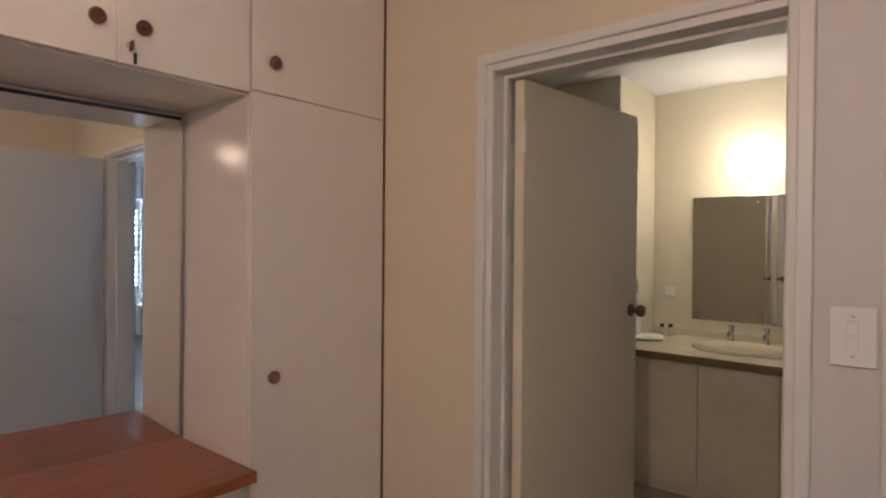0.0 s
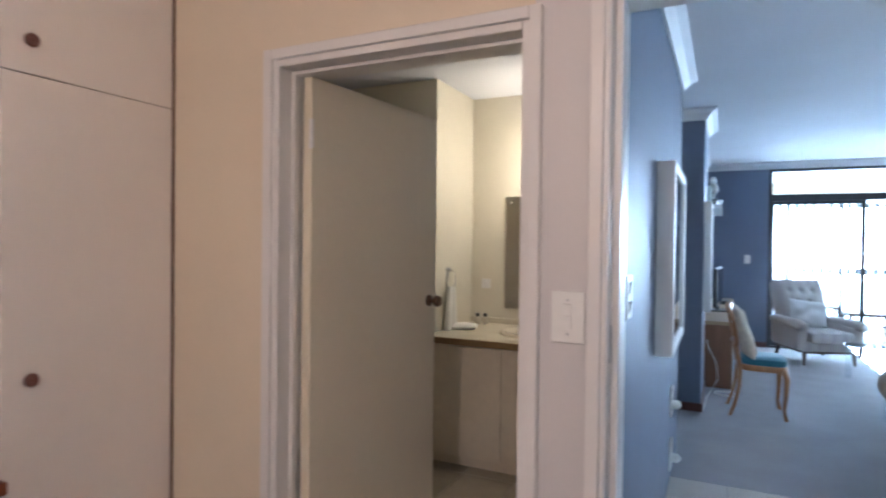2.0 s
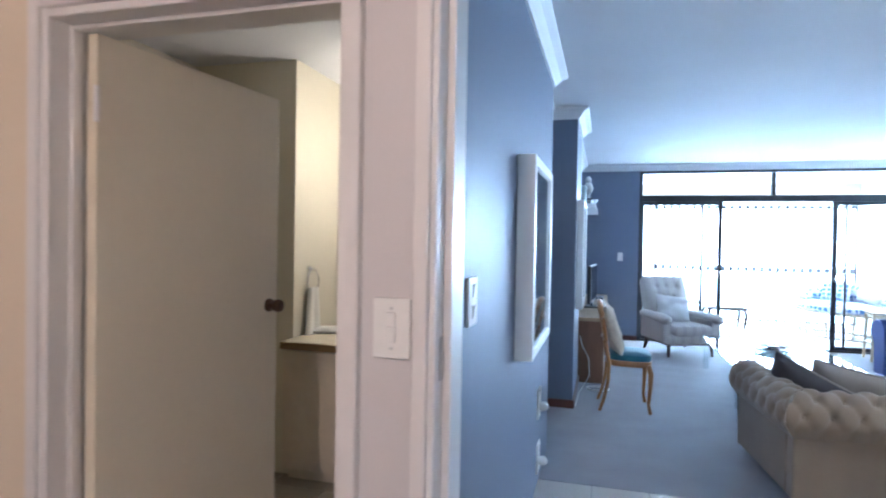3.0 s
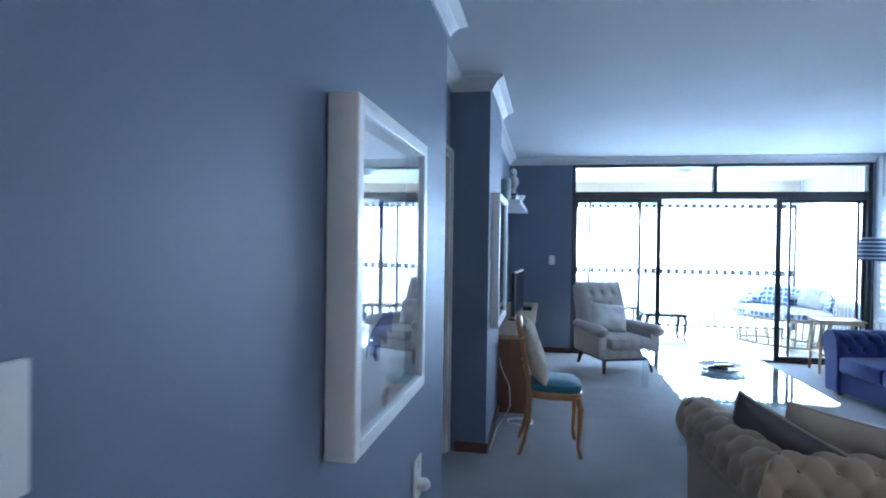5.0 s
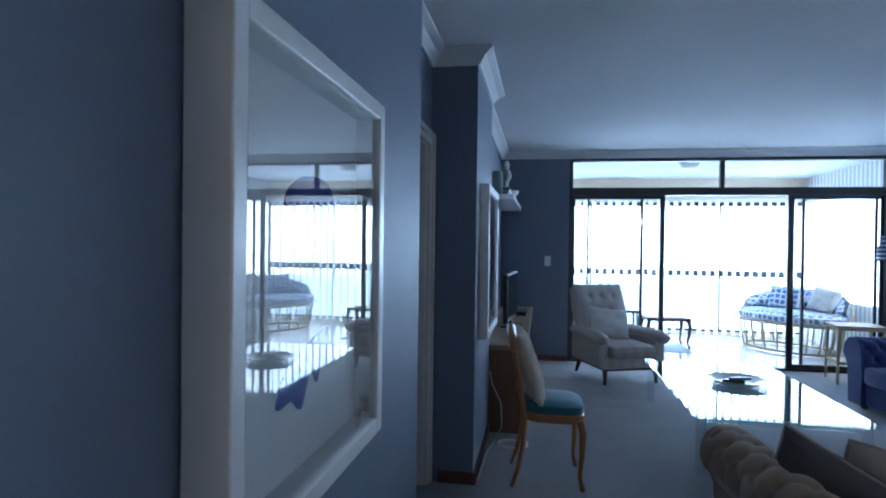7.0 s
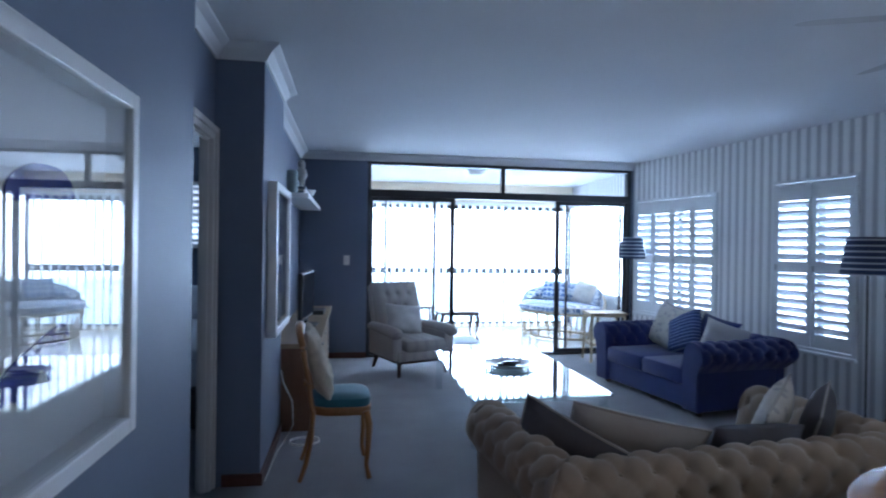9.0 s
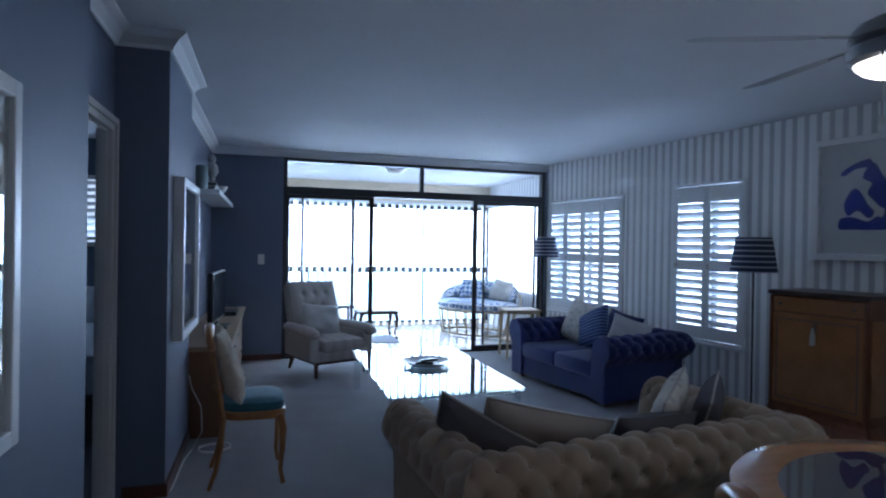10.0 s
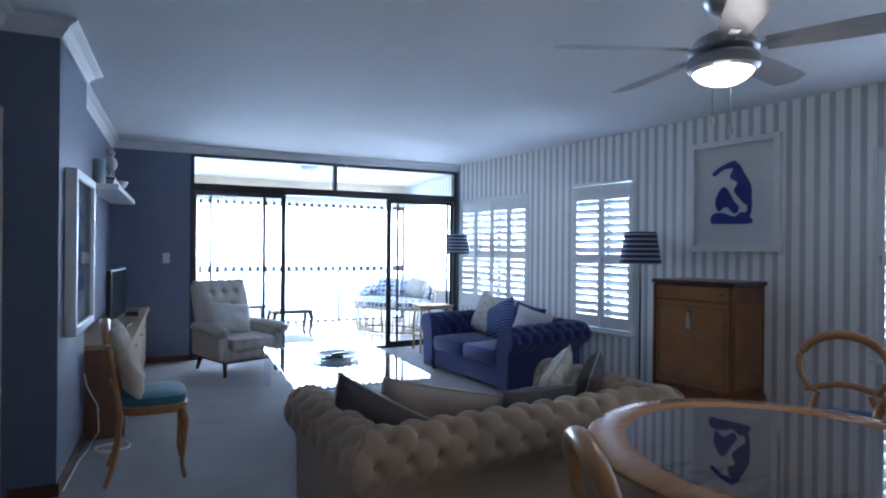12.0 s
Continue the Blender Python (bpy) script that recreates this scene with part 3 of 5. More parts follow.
# ---- balcony ----
def balcony():
    t = thing("balcony_window", "dark framed balcony glazing with a top rail", "window", pose(0, 12.06, 0))
    tagged(t, kind="structure")
    for x in (0.22, 1.42, 2.62, 3.43, 4.67):
        part("mullion", bx(B(), x - 0.022, 0.06, 0.06, x + 0.022, 0.11, 2.15, 0.003), alu, t)
    part("top_rail", bx(B(), 0.22, 0.05, 0.945, 4.67, 0.12, 1.055, 0.003), alu, t)
    part("head", bx(B(), 0.22, 0.06, 2.08, 4.67, 0.11, 2.15, 0.003), alu, t)
    part("bottom_rail", bx(B(), 0.22, 0.06, 0.06, 4.67, 0.11, 0.10, 0.003), alu, t)
    b = thing("vertical_blind", "white cloth vertical blind, slats half turned open", "blind", pose(0, 11.96, 0))
    part("headrail", bx(B(), 0.22, -0.02, 2.155, 4.66, 0.02, 2.19, 0.003), shutter_white, b)
    me = None
    n = 34
    for i in range(n):
        x = 0.30 + i * 0.127
        if me is None:
            bm = B()
            g = sheet(bm, lambda u, v: Vector((0.127 * (u - 0.5), 0.006 * math.sin(math.pi * u), 0.035 + 2.12 * v)), 6, 1)
            ob = part("slat", bm, slat_cloth, b, smooth=True)
            me = ob.data
        else:
            ob = new("slat", me)
            ob.parent = b
        ob.matrix_basis = pose(x, 0, 0, 0, 0, 48 + random.uniform(-4, 4))
    l = thing("ceiling_light", "round opal ceiling light with a dark rim on the balcony ceiling", "ceiling light", pose(2.47, 10.1, 2.53))
    part("rim", lathe(B(), [(0.14, 0.0), (0.15, -0.01), (0.15, -0.035), (0.13, -0.04)], 28), pewter, l, smooth=True)
    part("shade", lathe(B(), [(0.13, -0.04), (0.12, -0.06), (0.09, -0.085), (0.04, -0.098), (0.005, -0.1)], 28), plastic_white, l, smooth=True)
    part("woven_mat", bx(B(), -0.55, -0.35, 0, 0.55, 0.35, 0.008, 0.003), rug_blue, tagged(thing("rug", "pale blue flat woven rug on the balcony tiles", "rug", pose(2.09, 10.72, 0.0))))
    # cabriole footstool
    s = thing("footstool", "small dark wooden footstool with cabriole legs and a cane seat", "footstool", pose(2.36, 10.86, 0.008, 0, 0, 4))
    bm = B()
    bx(bm, -0.30, -0.21, 0.37, 0.30, 0.21, 0.42, 0.012)
    part("seat_frame", bm, wood_dark, s)
    part("seat", bx(B(), -0.25, -0.17, 0.415, 0.25, 0.17, 0.428, 0.005), cane, s)
    for sx in (-1, 1):
        for sy in (-1, 1):
            p = [(sx * 0.26, sy * 0.17, 0.38), (sx * 0.285, sy * 0.195, 0.30), (sx * 0.275, sy * 0.185, 0.18), (sx * 0.255, sy * 0.17, 0.08), (sx * 0.275, sy * 0.19, 0.02), (sx * 0.285, sy * 0.20, 0.0)]
            part("leg", tube(B(), p, [0.028, 0.03, 0.02, 0.014, 0.018, 0.02], 8), wood_dark, s, smooth=True)
    # low bench behind the armchair
    s = thing("side_bench", "low dark cane bench on the balcony", "bench", pose(1.5, 11.2, 0))
    part("seat", bx(B(), -0.55, -0.2, 0.44, 0.55, 0.2, 0.48, 0.008), wood_dark, s)
    for sx in (-1, 1):
        for sy in (-1, 1):
            part("leg", tube(B(), [(sx * 0.5, sy * 0.16, 0.44), (sx * 0.51, sy * 0.17, 0)], 0.018, 8), wood_dark, s)
    part("stretcher", tube(B(), [(-0.5, 0, 0.2), (0.5, 0, 0.2)], 0.012, 6), wood_dark, s)


balcony()


def cushion_mesh(w, h, t, n=14, crumple=0.0, seed=0.0):
    """A plump pillow in the x, z plane, standing on its lower edge."""
    bm = B()
    for side in (1, -1):
        def f(u, v):
            a, b = 2 * u - 1, 2 * v - 1
            k = max(0.0, (1 - a ** 4) * (1 - b ** 4)) ** 0.55
            pull = 1 - 0.07 * (1 - abs(a) ** 2) * abs(b) ** 3
            pull2 = 1 - 0.07 * (1 - abs(b) ** 2) * abs(a) ** 3
            w0 = crumple * noise.noise(Vector((a * 2 + seed, b * 2, side))) * k
            return Vector((a * w / 2 * pull2, side * (t / 2 * k + w0), h / 2 + b * h / 2 * pull))
        sheet(bm, f, n, n)
    bmesh.ops.remove_doubles(bm, verts=bm.verts, dist=0.0006)
    return bm


def cushion(label, w, h, t, material, m, seed=0.0, piping=None, crumple=0.012):
    ob = part("cushion", cushion_mesh(w, h, t, 16, crumple, seed), material, None, smooth=True, m=m)
    tagged(ob, label, "cushion")
    if piping:
        c = []
        for i in range(48):
            q = i / 48 * 4
            k, r = int(q), (q - int(q)) * 2 - 1
            a, b = ((r, -1), (1, r), (-r, 1), (-1, -r))[k]
            c.append((a * w / 2 * (1 - 0.07 * (1 - b * b) * abs(a) ** 3), 0, h / 2 + b * h / 2 * (1 - 0.07 * (1 - a * a) * abs(b) ** 3)))
        part("piping", tube(B(), c, 0.006, 6, True), piping, ob, smooth=True)
    return ob


def cane_settee():
    s = thing("cane_settee", "round cane settee with a blue lattice cushion on the balcony", "settee", pose(4.04, 10.98, 0, 0, 0, -53))
    A, D = 0.70, 0.44
    ell = lambda k, rx, ry, z: [(rx * math.cos(2 * math.pi * i / k), ry * math.sin(2 * math.pi * i / k), z) for i in range(k)]
    part("seat_hoop", tube(B(), ell(32, A, D, 0.40), 0.018, 8, True), cane, s, smooth=True)
    part("base_hoop", tube(B(), ell(32, A * 0.9, D * 0.9, 0.03), 0.018, 8, True), cane, s, smooth=True)
    for i in range(22):
        a = 2 * math.pi * i / 22
        part("cane_post", tube(B(), [(A * math.cos(a), D * math.sin(a), 0.40), (A * 0.95 * math.cos(a), D * 0.95 * math.sin(a), 0.2), (A * 0.9 * math.cos(a), D * 0.9 * math.sin(a), 0.02)], 0.012, 6), cane, s)
    back = [(A * 1.12 * math.cos(a), D * 1.12 * math.sin(a), 0.42 + 0.34 * max(0, math.sin(a)) ** 0.7) for a in [math.pi * (-0.08 + 1.16 * i / 24) for i in range(25)]]
    part("back_hoop", tube(B(), back, 0.018, 8), cane, s, smooth=True)
    part("cushion", lathe(B(), [(0.1, 0.40), (0.64, 0.405), (0.71, 0.44), (0.71, 0.51), (0.62, 0.55), (0.1, 0.56)], 36, Matrix.Diagonal((1, D / A, 1, 1))), lattice, s, "white and blue lattice cotton", smooth=True)
    bm = B()
    sheet(bm, lambda u, v: Vector(((A - 0.02 - 0.10 * math.sin(math.pi * v)) * math.cos(math.pi * (0.02 + 0.96 * u)), (D + 0.02 - 0.10 * math.sin(math.pi * v)) * math.sin(math.pi * (0.02 + 0.96 * u)), 0.52 + (0.08 + 0.24 * math.sin(math.pi * u) ** 0.7) * v)), 28, 8)
    sheet(bm, lambda u, v: Vector(((A + 0.03) * math.cos(math.pi * (0.02 + 0.96 * u)), (D + 0.04) * math.sin(math.pi * (0.02 + 0.96 * u)), 0.52 + (0.08 + 0.24 * math.sin(math.pi * u) ** 0.7) * v)), 28, 8)
    part("back_cushion", bm, lattice, s, smooth=True)
    cushion("pale patterned cushion on the cane settee", 0.42, 0.36, 0.14, cushion_floral, s.matrix_basis @ pose(0.30, 0.16, 0.55, -20, 10, -14), 3.0)
    cushion("white and blue lattice cushion on the cane settee", 0.44, 0.34, 0.14, lattice, s.matrix_basis @ pose(-0.22, 0.2, 0.55, -18, 0, 10), 2.0)


def lattice_pattern(nodes, links, src):
    v = nodes.new("ShaderNodeTexVoronoi")
    v.feature, v.distance = "DISTANCE_TO_EDGE", "EUCLIDEAN"
    v.inputs["Scale"].default_value, v.inputs["Randomness"].default_value = 13, 0.25
    links.new(src, v.inputs["Vector"])
    r = nodes.new("ShaderNodeMapRange")
    r.inputs["From Min"].default_value, r.inputs["From Max"].default_value = 0.10, 0.16
    r.inputs["To Min"].default_value, r.inputs["To Max"].default_value = 1, 0
    links.new(v.outputs["Distance"], r.inputs["Value"])
    return r.outputs[0], (0.74, 0.76, 0.78)


pattern(lattice, lattice_pattern)


def floral_pattern(nodes, links, src):
    v = nodes.new("ShaderNodeTexVoronoi")
    v.inputs["Scale"].default_value = 16
    links.new(src, v.inputs["Vector"])
    r = nodes.new("ShaderNodeMapRange")
    r.inputs["From Min"].default_value, r.inputs["From Max"].default_value = 0.25, 0.4
    r.inputs["To Min"].default_value, r.inputs["To Max"].default_value = 0.7, 0
    links.new(v.outputs["Distance"], r.inputs["Value"])
    return r.outputs[0], (0.34, 0.33, 0.34)


pattern(cushion_floral, floral_pattern)
cane_settee()


# ---- chesterfield sofas ----
def tuft(p, q, pu, pv):
    a, b = p / pu + q / pv, p / pu - q / pv
    da, db = a - round(a), b - round(b)
    pit = math.exp(-((pu * (da + db) / 2) ** 2 + (pv * (da - db) / 2) ** 2) / 0.00055)
    return 0.40 * (abs(math.sin(math.pi * a)) * abs(math.sin(math.pi * b))) ** 0.45 + 0.60 * (1 - pit)


def roll_profile(h, seat, inner):
    """Outer foot of the roll, over the top and down to the seat: (inwards, height)."""
    pts = [(0.004, h - 0.255)]
    for i in range(25):
        a = radians(212 - 207 * i / 24)
        pts.append((0.05 + 0.115 * math.cos(a), h - 0.125 + 0.125 * math.sin(a)))
    x, z = pts[-1]
    return pts + [(x + (inner - x) * i / 8, z + (seat - z) * i / 8) for i in range(1, 9)]


def roll(L, place, h, seat, inner, n, shift, pu=0.14, pv=0.21, depth=0.044):
    """A buttoned roll of length L; place(along, inwards, height) sets it into the sofa and mitres its ends."""
    prof = roll_profile(h, seat, inner)
    cum = [0.0]
    for a, b in zip(prof, prof[1:]):
        cum.append(cum[-1] + math.dist(a, b))
    k = len(prof) - 1
    bm = B()

    def f(u, v):
        j = round(v * k)
        a, b = prof[max(0, j - 1)], prof[min(k, j + 1)]
        d = Vector((b[0] - a[0], b[1] - a[1])).normalized()
        edge = min(1, j / 3) * min(1, (k - j) / 3)
        q = Vector(prof[j]) + Vector((-d.y, d.x)) * depth * (tuft(u * L + shift, cum[j] - 0.055, pu, pv) - 0.7) * edge
        return place(u * L, q.x, q.y)
    sheet(bm, f, n, k)
    bmesh.ops.remove_doubles(bm, verts=bm.verts, dist=0.0008)
    return bm


def buttons(L, place, h, seat, inner, shift, material, parent, pu=0.14, pv=0.21):
    prof = roll_profile(h, seat, inner)
    cum = [0.0]
    for a, b in zip(prof, prof[1:]):
        cum.append(cum[-1] + math.dist(a, b))
    me = None
    for row in range(1, 4):
        s0 = 0.055 + row * pv / 2
        j = min(range(len(cum)), key=lambda q: abs(cum[q] - s0))
        a, b = prof[j - 1], prof[j + 1]
        d = Vector((b[0] - a[0], b[1] - a[1])).normalized()
        q = Vector(prof[j]) - Vector((-d.y, d.x)) * depth_in
        x = (row % 2) * pu / 2 - shift + pu
        while x < L - 0.05:
            if x > 0.05:
                if me is None:
                    bm = B()
                    lathe(bm, [(0.004, 0.006), (0.009, 0.003), (0.011, -0.003), (0.006, -0.006)], 10)
                    ob = part("button", bm, material, parent, smooth=True)
                    me = ob.data
                else:
                    ob = new("button", me)
                    ob.parent = parent
                ob.matrix_basis = Matrix.Translation(place(x, q.x, q.y))
            x += pu


depth_in = 0.026


def scroll_cap(h, seat, inner, base):
    """The front of a scrolled arm: its outline as a padded slab."""
    pts = [(0.0, base)] + roll_profile(h, seat, inner)[:26] + [(inner * 0.85, seat), (inner * 0.85, base)]
    bm = B()
    slab(bm, pts, -0.035, 0.01)
    bmesh.ops.bevel(bm, geom=[e for e in bm.edges if e.verts[0].co.y > 0 and e.verts[1].co.y > 0], offset=0.009, segments=2, affect="EDGES")
    return bm


def chesterfield(label, X, D, h, material, m, seats, leg=0.05):
    """X: half the width at the foot; the back's outer face lies at y = 0 and the front at y = D."""
    s = thing("sofa", label, "sofa", m)
    seat, inner = 0.34, 0.21
    over = lambda p, a, z: Vector((max(-X + a, min(X - a, p - X - 0.12)), a, z))
    part("back", roll(2 * X + 0.24, over, h, seat, inner, 230, 0.06), material, s, "deep buttoned back roll", smooth=True)
    buttons(2 * X + 0.24, over, h, seat, inner, 0.06, material, s)
    bm = B()
    bx(bm, -X, 0.0, leg, X, 0.10, h - 0.235, 0.012)
    part("back_panel", bm, material, s)
    for sx in (-1, 1):
        side = lambda p, a, z: Vector((sx * (X - a), max(a, D - p), z))
        part("arm", roll(D + 0.12, side, h - 0.006, seat, inner, 150, 0.10), material, s, "deep buttoned scroll arm", smooth=True)
        buttons(D - 0.1, side, h - 0.006, seat, inner, 0.10, material, s)
        bm = B()
        bx(bm, min(sx * X, sx * (X - 0.10)), 0.102, leg, max(sx * X, sx * (X - 0.10)), D - 0.01, h - 0.235, 0.012)
        part("arm_panel", bm, material, s)
        bm = scroll_cap(h - 0.006, seat, inner, leg)
        bmesh.ops.scale(bm, vec=(-sx, 1, 1), verts=bm.verts)
        part("scroll_front", bm, material, s, smooth=True, m=pose(sx * X, D, 0))
    bm = B()
    bx(bm, -X + 0.06, 0.10, leg, X - 0.06, D - 0.03, 0.25, 0.012)
    part("base", bm, material, s)
    w = (2 * X - 0.36) / seats
    for i in range(seats):
        bm = B()
        bx(bm, -X + 0.18 + i * w + 0.004, 0.19, 0.245, -X + 0.18 + (i + 1) * w - 0.004, D + 0.01, 0.40, 0.035)
        part("seat_cushion", bm, material, s, smooth=True)
    for sx in (-1, 1):
        for y in (0.07, D - 0.09):
            part("foot", lathe(B(), [(0.02, 0), (0.032, 0.012), (0.03, 0.03), (0.024, leg + 0.01)], 12, pose(sx * (X - 0.08), y, 0)), wood_dark, s, smooth=True)
    return s


beige_at = pose(2.335, 4.09, 0, 0, 0, 5.2)
chesterfield("beige buttoned chesterfield sofa standing on the grey carpet", 0.87, 0.93, 0.64, beige_velvet, beige_at, 2)
cushion("charcoal cushion leaning on the beige sofa", 0.54, 0.38, 0.14, cushion_grey, beige_at @ pose(-0.67, 0.43, 0.35, 14, 22, -44), 1.0, cushion_stone)
cushion("stone coloured cushion leaning on the beige sofa", 0.60, 0.36, 0.15, cushion_stone, beige_at @ pose(-0.36, 0.46, 0.375, 22, 11, -16), 3.0, cushion_stone)
cushion("long grey cushion lying on the beige sofa", 0.50, 0.32, 0.14, cushion_grey, beige_at @ pose(0.16, 0.36, 0.375, 28, 3, 4), 5.0)
cushion("pale patterned cushion leaning in the beige sofa's corner", 0.46, 0.38, 0.13, cushion_floral, beige_at @ pose(0.46, 0.52, 0.39, 16, -14, 34), 6.0, cushion_stone)
cushion("grey cushion leaning in the beige sofa's corner", 0.42, 0.36, 0.13, cushion_grey, beige_at @ pose(0.64, 0.44, 0.39, 16, -12, 38), 7.0, cushion_stone)

navy_at = PAPER @ pose(2.02, -0.42, 0, 0, 0, 180)
chesterfield("navy blue velvet chesterfield sofa below the shuttered windows", 0.74, 0.96, 0.64, navy_velvet, navy_at, 2)
cushion("cream floral cushion leaning on the navy sofa", 0.48, 0.46, 0.15, cushion_floral, navy_at @ pose(0.40, 0.42, 0.40, 20, -8, -6), 8.0, cushion_stone)
cushion("navy striped cushion leaning on the navy sofa", 0.44, 0.44, 0.14, cushion_navy, navy_at @ pose(0.0, 0.46, 0.40, 22, 22, 6), 9.0)
cushion("plain navy cushion leaning on the navy sofa", 0.44, 0.40, 0.14, navy_velvet, navy_at @ pose(-0.20, 0.36, 0.40, 20, -8, 4), 9.5)
cushion("white cushion leaning on the navy sofa", 0.38, 0.38, 0.15, cushion_white, navy_at @ pose(-0.44, 0.50, 0.40, 20, -16, 35), 10.0)


# ---- armchair ----
def armchair(m):
    s = thing("armchair", "cream checked button-back armchair with dark tapered legs", "armchair", m)
    bm = B()

    def back(u, v):
        a, b = (u - 0.5) * 0.60, v * 0.66
        k = (1 - abs(2 * u - 1) ** 5) * (1 - abs(2 * v - 1) ** 6)
        dent = sum(math.exp(-((a - p) ** 2 + (b - q) ** 2) / 0.0011) for p, q in ((-0.14, 0.52), (0, 0.52), (0.14, 0.52), (-0.07, 0.38), (0.07, 0.38), (-0.14, 0.24), (0.14, 0.24)))
        groove = 0.35 * sum(math.exp(-((a - p) / 0.016) ** 2) for p in (-0.14, 0.0, 0.14)) * (1 if b > 0.2 else 0.3)
        return Vector((a * (1 - 0.04 * v), 0.21 - 0.25 * (1 - v) * 0.1 + 0.20 * v - 0.16 * v * (1 - v) * 0.5 - 0.075 * k ** 0.6 + 0.035 * min(1, dent) + 0.012 * groove * k, 0.33 + b))
    sheet(bm, back, 52, 56)
    part("backrest", bm, check_fabric, s, "buttoned check fabric", smooth=True)
    for p, q in ((-0.14, 0.52), (0, 0.52), (0.14, 0.52), (-0.07, 0.38), (0.07, 0.38)):
        c = back(p / 0.60 + 0.5, q / 0.66)
        part("button", lathe(B(), [(0.012, 0), (0.010, 0.005), (0.004, 0.008)], 10, Matrix.Translation(c) @ pose(0, 0, 0, 90)), check_fabric, s, smooth=True)
    bm = B()
    bx(bm, -0.30, 0.0, 0.0, 0.30, 0.09, 0.68, 0.03)
    part("back_frame", bm, check_fabric, s, smooth=True, m=pose(0, 0.20, 0.315, -16.5))
    part("seat_frame", bx(B(), -0.31, -0.36, 0.17, 0.31, 0.27, 0.29, 0.02), check_fabric, s, smooth=True)
    part("seat_cushion", bx(B(), -0.245, -0.41, 0.27, 0.245, 0.22, 0.41, 0.05), check_fabric, s, smooth=True)
    for sx in (-1, 1):
        part("arm_panel", bx(B(), sx * 0.25, -0.35, 0.18, sx * 0.365, 0.26, 0.47, 0.03), check_fabric, s, smooth=True)
        pts = [(sx * 0.31, 0.27, 0.49), (sx * 0.315, 0.1, 0.49), (sx * 0.325, -0.12, 0.49), (sx * 0.33, -0.28, 0.485), (sx * 0.33, -0.36, 0.475), (sx * 0.33, -0.395, 0.465), (sx * 0.33, -0.41, 0.45)]
        part("arm", tube(B(), pts, [(0.062, 0.05), (0.064, 0.055), (0.068, 0.06), (0.072, 0.064), (0.070, 0.062), (0.056, 0.05), (0.028, 0.025)], 16), check_fabric, s, smooth=True)
        part("leg", tube(B(), [(sx * 0.27, -0.31, 0.18), (sx * 0.28, -0.33, 0.0)], [0.028, 0.015], 8), wood_dark, s, smooth=True)
        part("leg", tube(B(), [(sx * 0.27, 0.23, 0.18), (sx * 0.28, 0.30, 0.0)], [0.028, 0.015], 8), wood_dark, s, smooth=True)
    part("rail", bx(B(), -0.30, -0.35, 0.145, 0.30, 0.26, 0.17, 0.004), wood_dark, s)
    cushion("crumpled cream cushion lying against the armchair's back", 0.46, 0.36, 0.15, cushion_white, m @ pose(-0.04, 0.0, 0.405, -20, 7, 4), 12.0, crumple=0.03)


armchair(pose(1.40, 8.72, 0, 0, 0, 22) @ Matrix.Diagonal((1.05, 1.06, 0.99, 1)))


# ---- coffee table ----
def coffee_table():
    t = thing("coffee_table", "low clear glass and acrylic coffee table", "coffee table", pose(2.085, 6.89, 0))
    W, L = 0.525, 0.91
    part("tabletop", bx(B(), -W, -L, 0.360, W, L, 0.380, 0.004), coffee_glass, t)
    for sx in (-1, 1):
        part("rail", bx(B(), sx * (W - 0.05) - 0.012, -L + 0.08, 0.322, sx * (W - 0.05) + 0.012, L - 0.08, 0.359, 0.003), acrylic, t)
        for sy in (-1, 1):
            x, y = sx * (W - 0.05), sy * (L - 0.06)
            part("leg", bx(B(), x - 0.03, y - 0.012, 0.0, x + 0.03, y + 0.012, 0.359, 0.004), acrylic, t)
    for sy in (-1, 1):
        part("rail", bx(B(), -W + 0.08, sy * (L - 0.06) - 0.012, 0.322, W - 0.08, sy * (L - 0.06) + 0.012, 0.358, 0.003), acrylic, t)
    p = thing("platter", "round pewter platter with a scalloped rim on the glass table", "platter", pose(2.10, 6.95, 0.380))
    bm = B()
    rings = []
    for r, z, sc in ((0.01, 0.008, 0), (0.10, 0.006, 0), (0.140, 0.012, 0), (0.19, 0.034, 0.004), (0.212, 0.042, 0.009), (0.210, 0.036, 0.009), (0.135, 0.0, 0), (0.01, 0.0, 0)):
        rings.append([bm.verts.new(((r + sc * math.cos(16 * a)) * math.cos(a), (r + sc * math.cos(16 * a)) * math.sin(a), z)) for a in [2 * math.pi * i / 64 for i in range(64)]])
    for a, b in zip(rings, rings[1:]):
        for i in range(64):
            bm.faces.new((a[i], a[(i + 1) % 64], b[(i + 1) % 64], b[i]))
    bm.faces.new(rings[0])
    bm.faces.new(rings[-1])
    part("dish", bm, pewter, p, smooth=True)
    for i, (dx, dy, a) in enumerate(((-0.02, 0.0, 10), (0.03, 0.02, 40))):
        ob = part("remote_control", bx(B(), -0.022, -0.08, 0, 0.022, 0.08, 0.018, 0.005), plastic_black, None, m=pose(2.10 + dx, 6.95 + dy, 0.389 + i * 0.019, 0, 0, 60 + a))
        tagged(ob, "black remote control lying in the platter", "remote")


coffee_table()


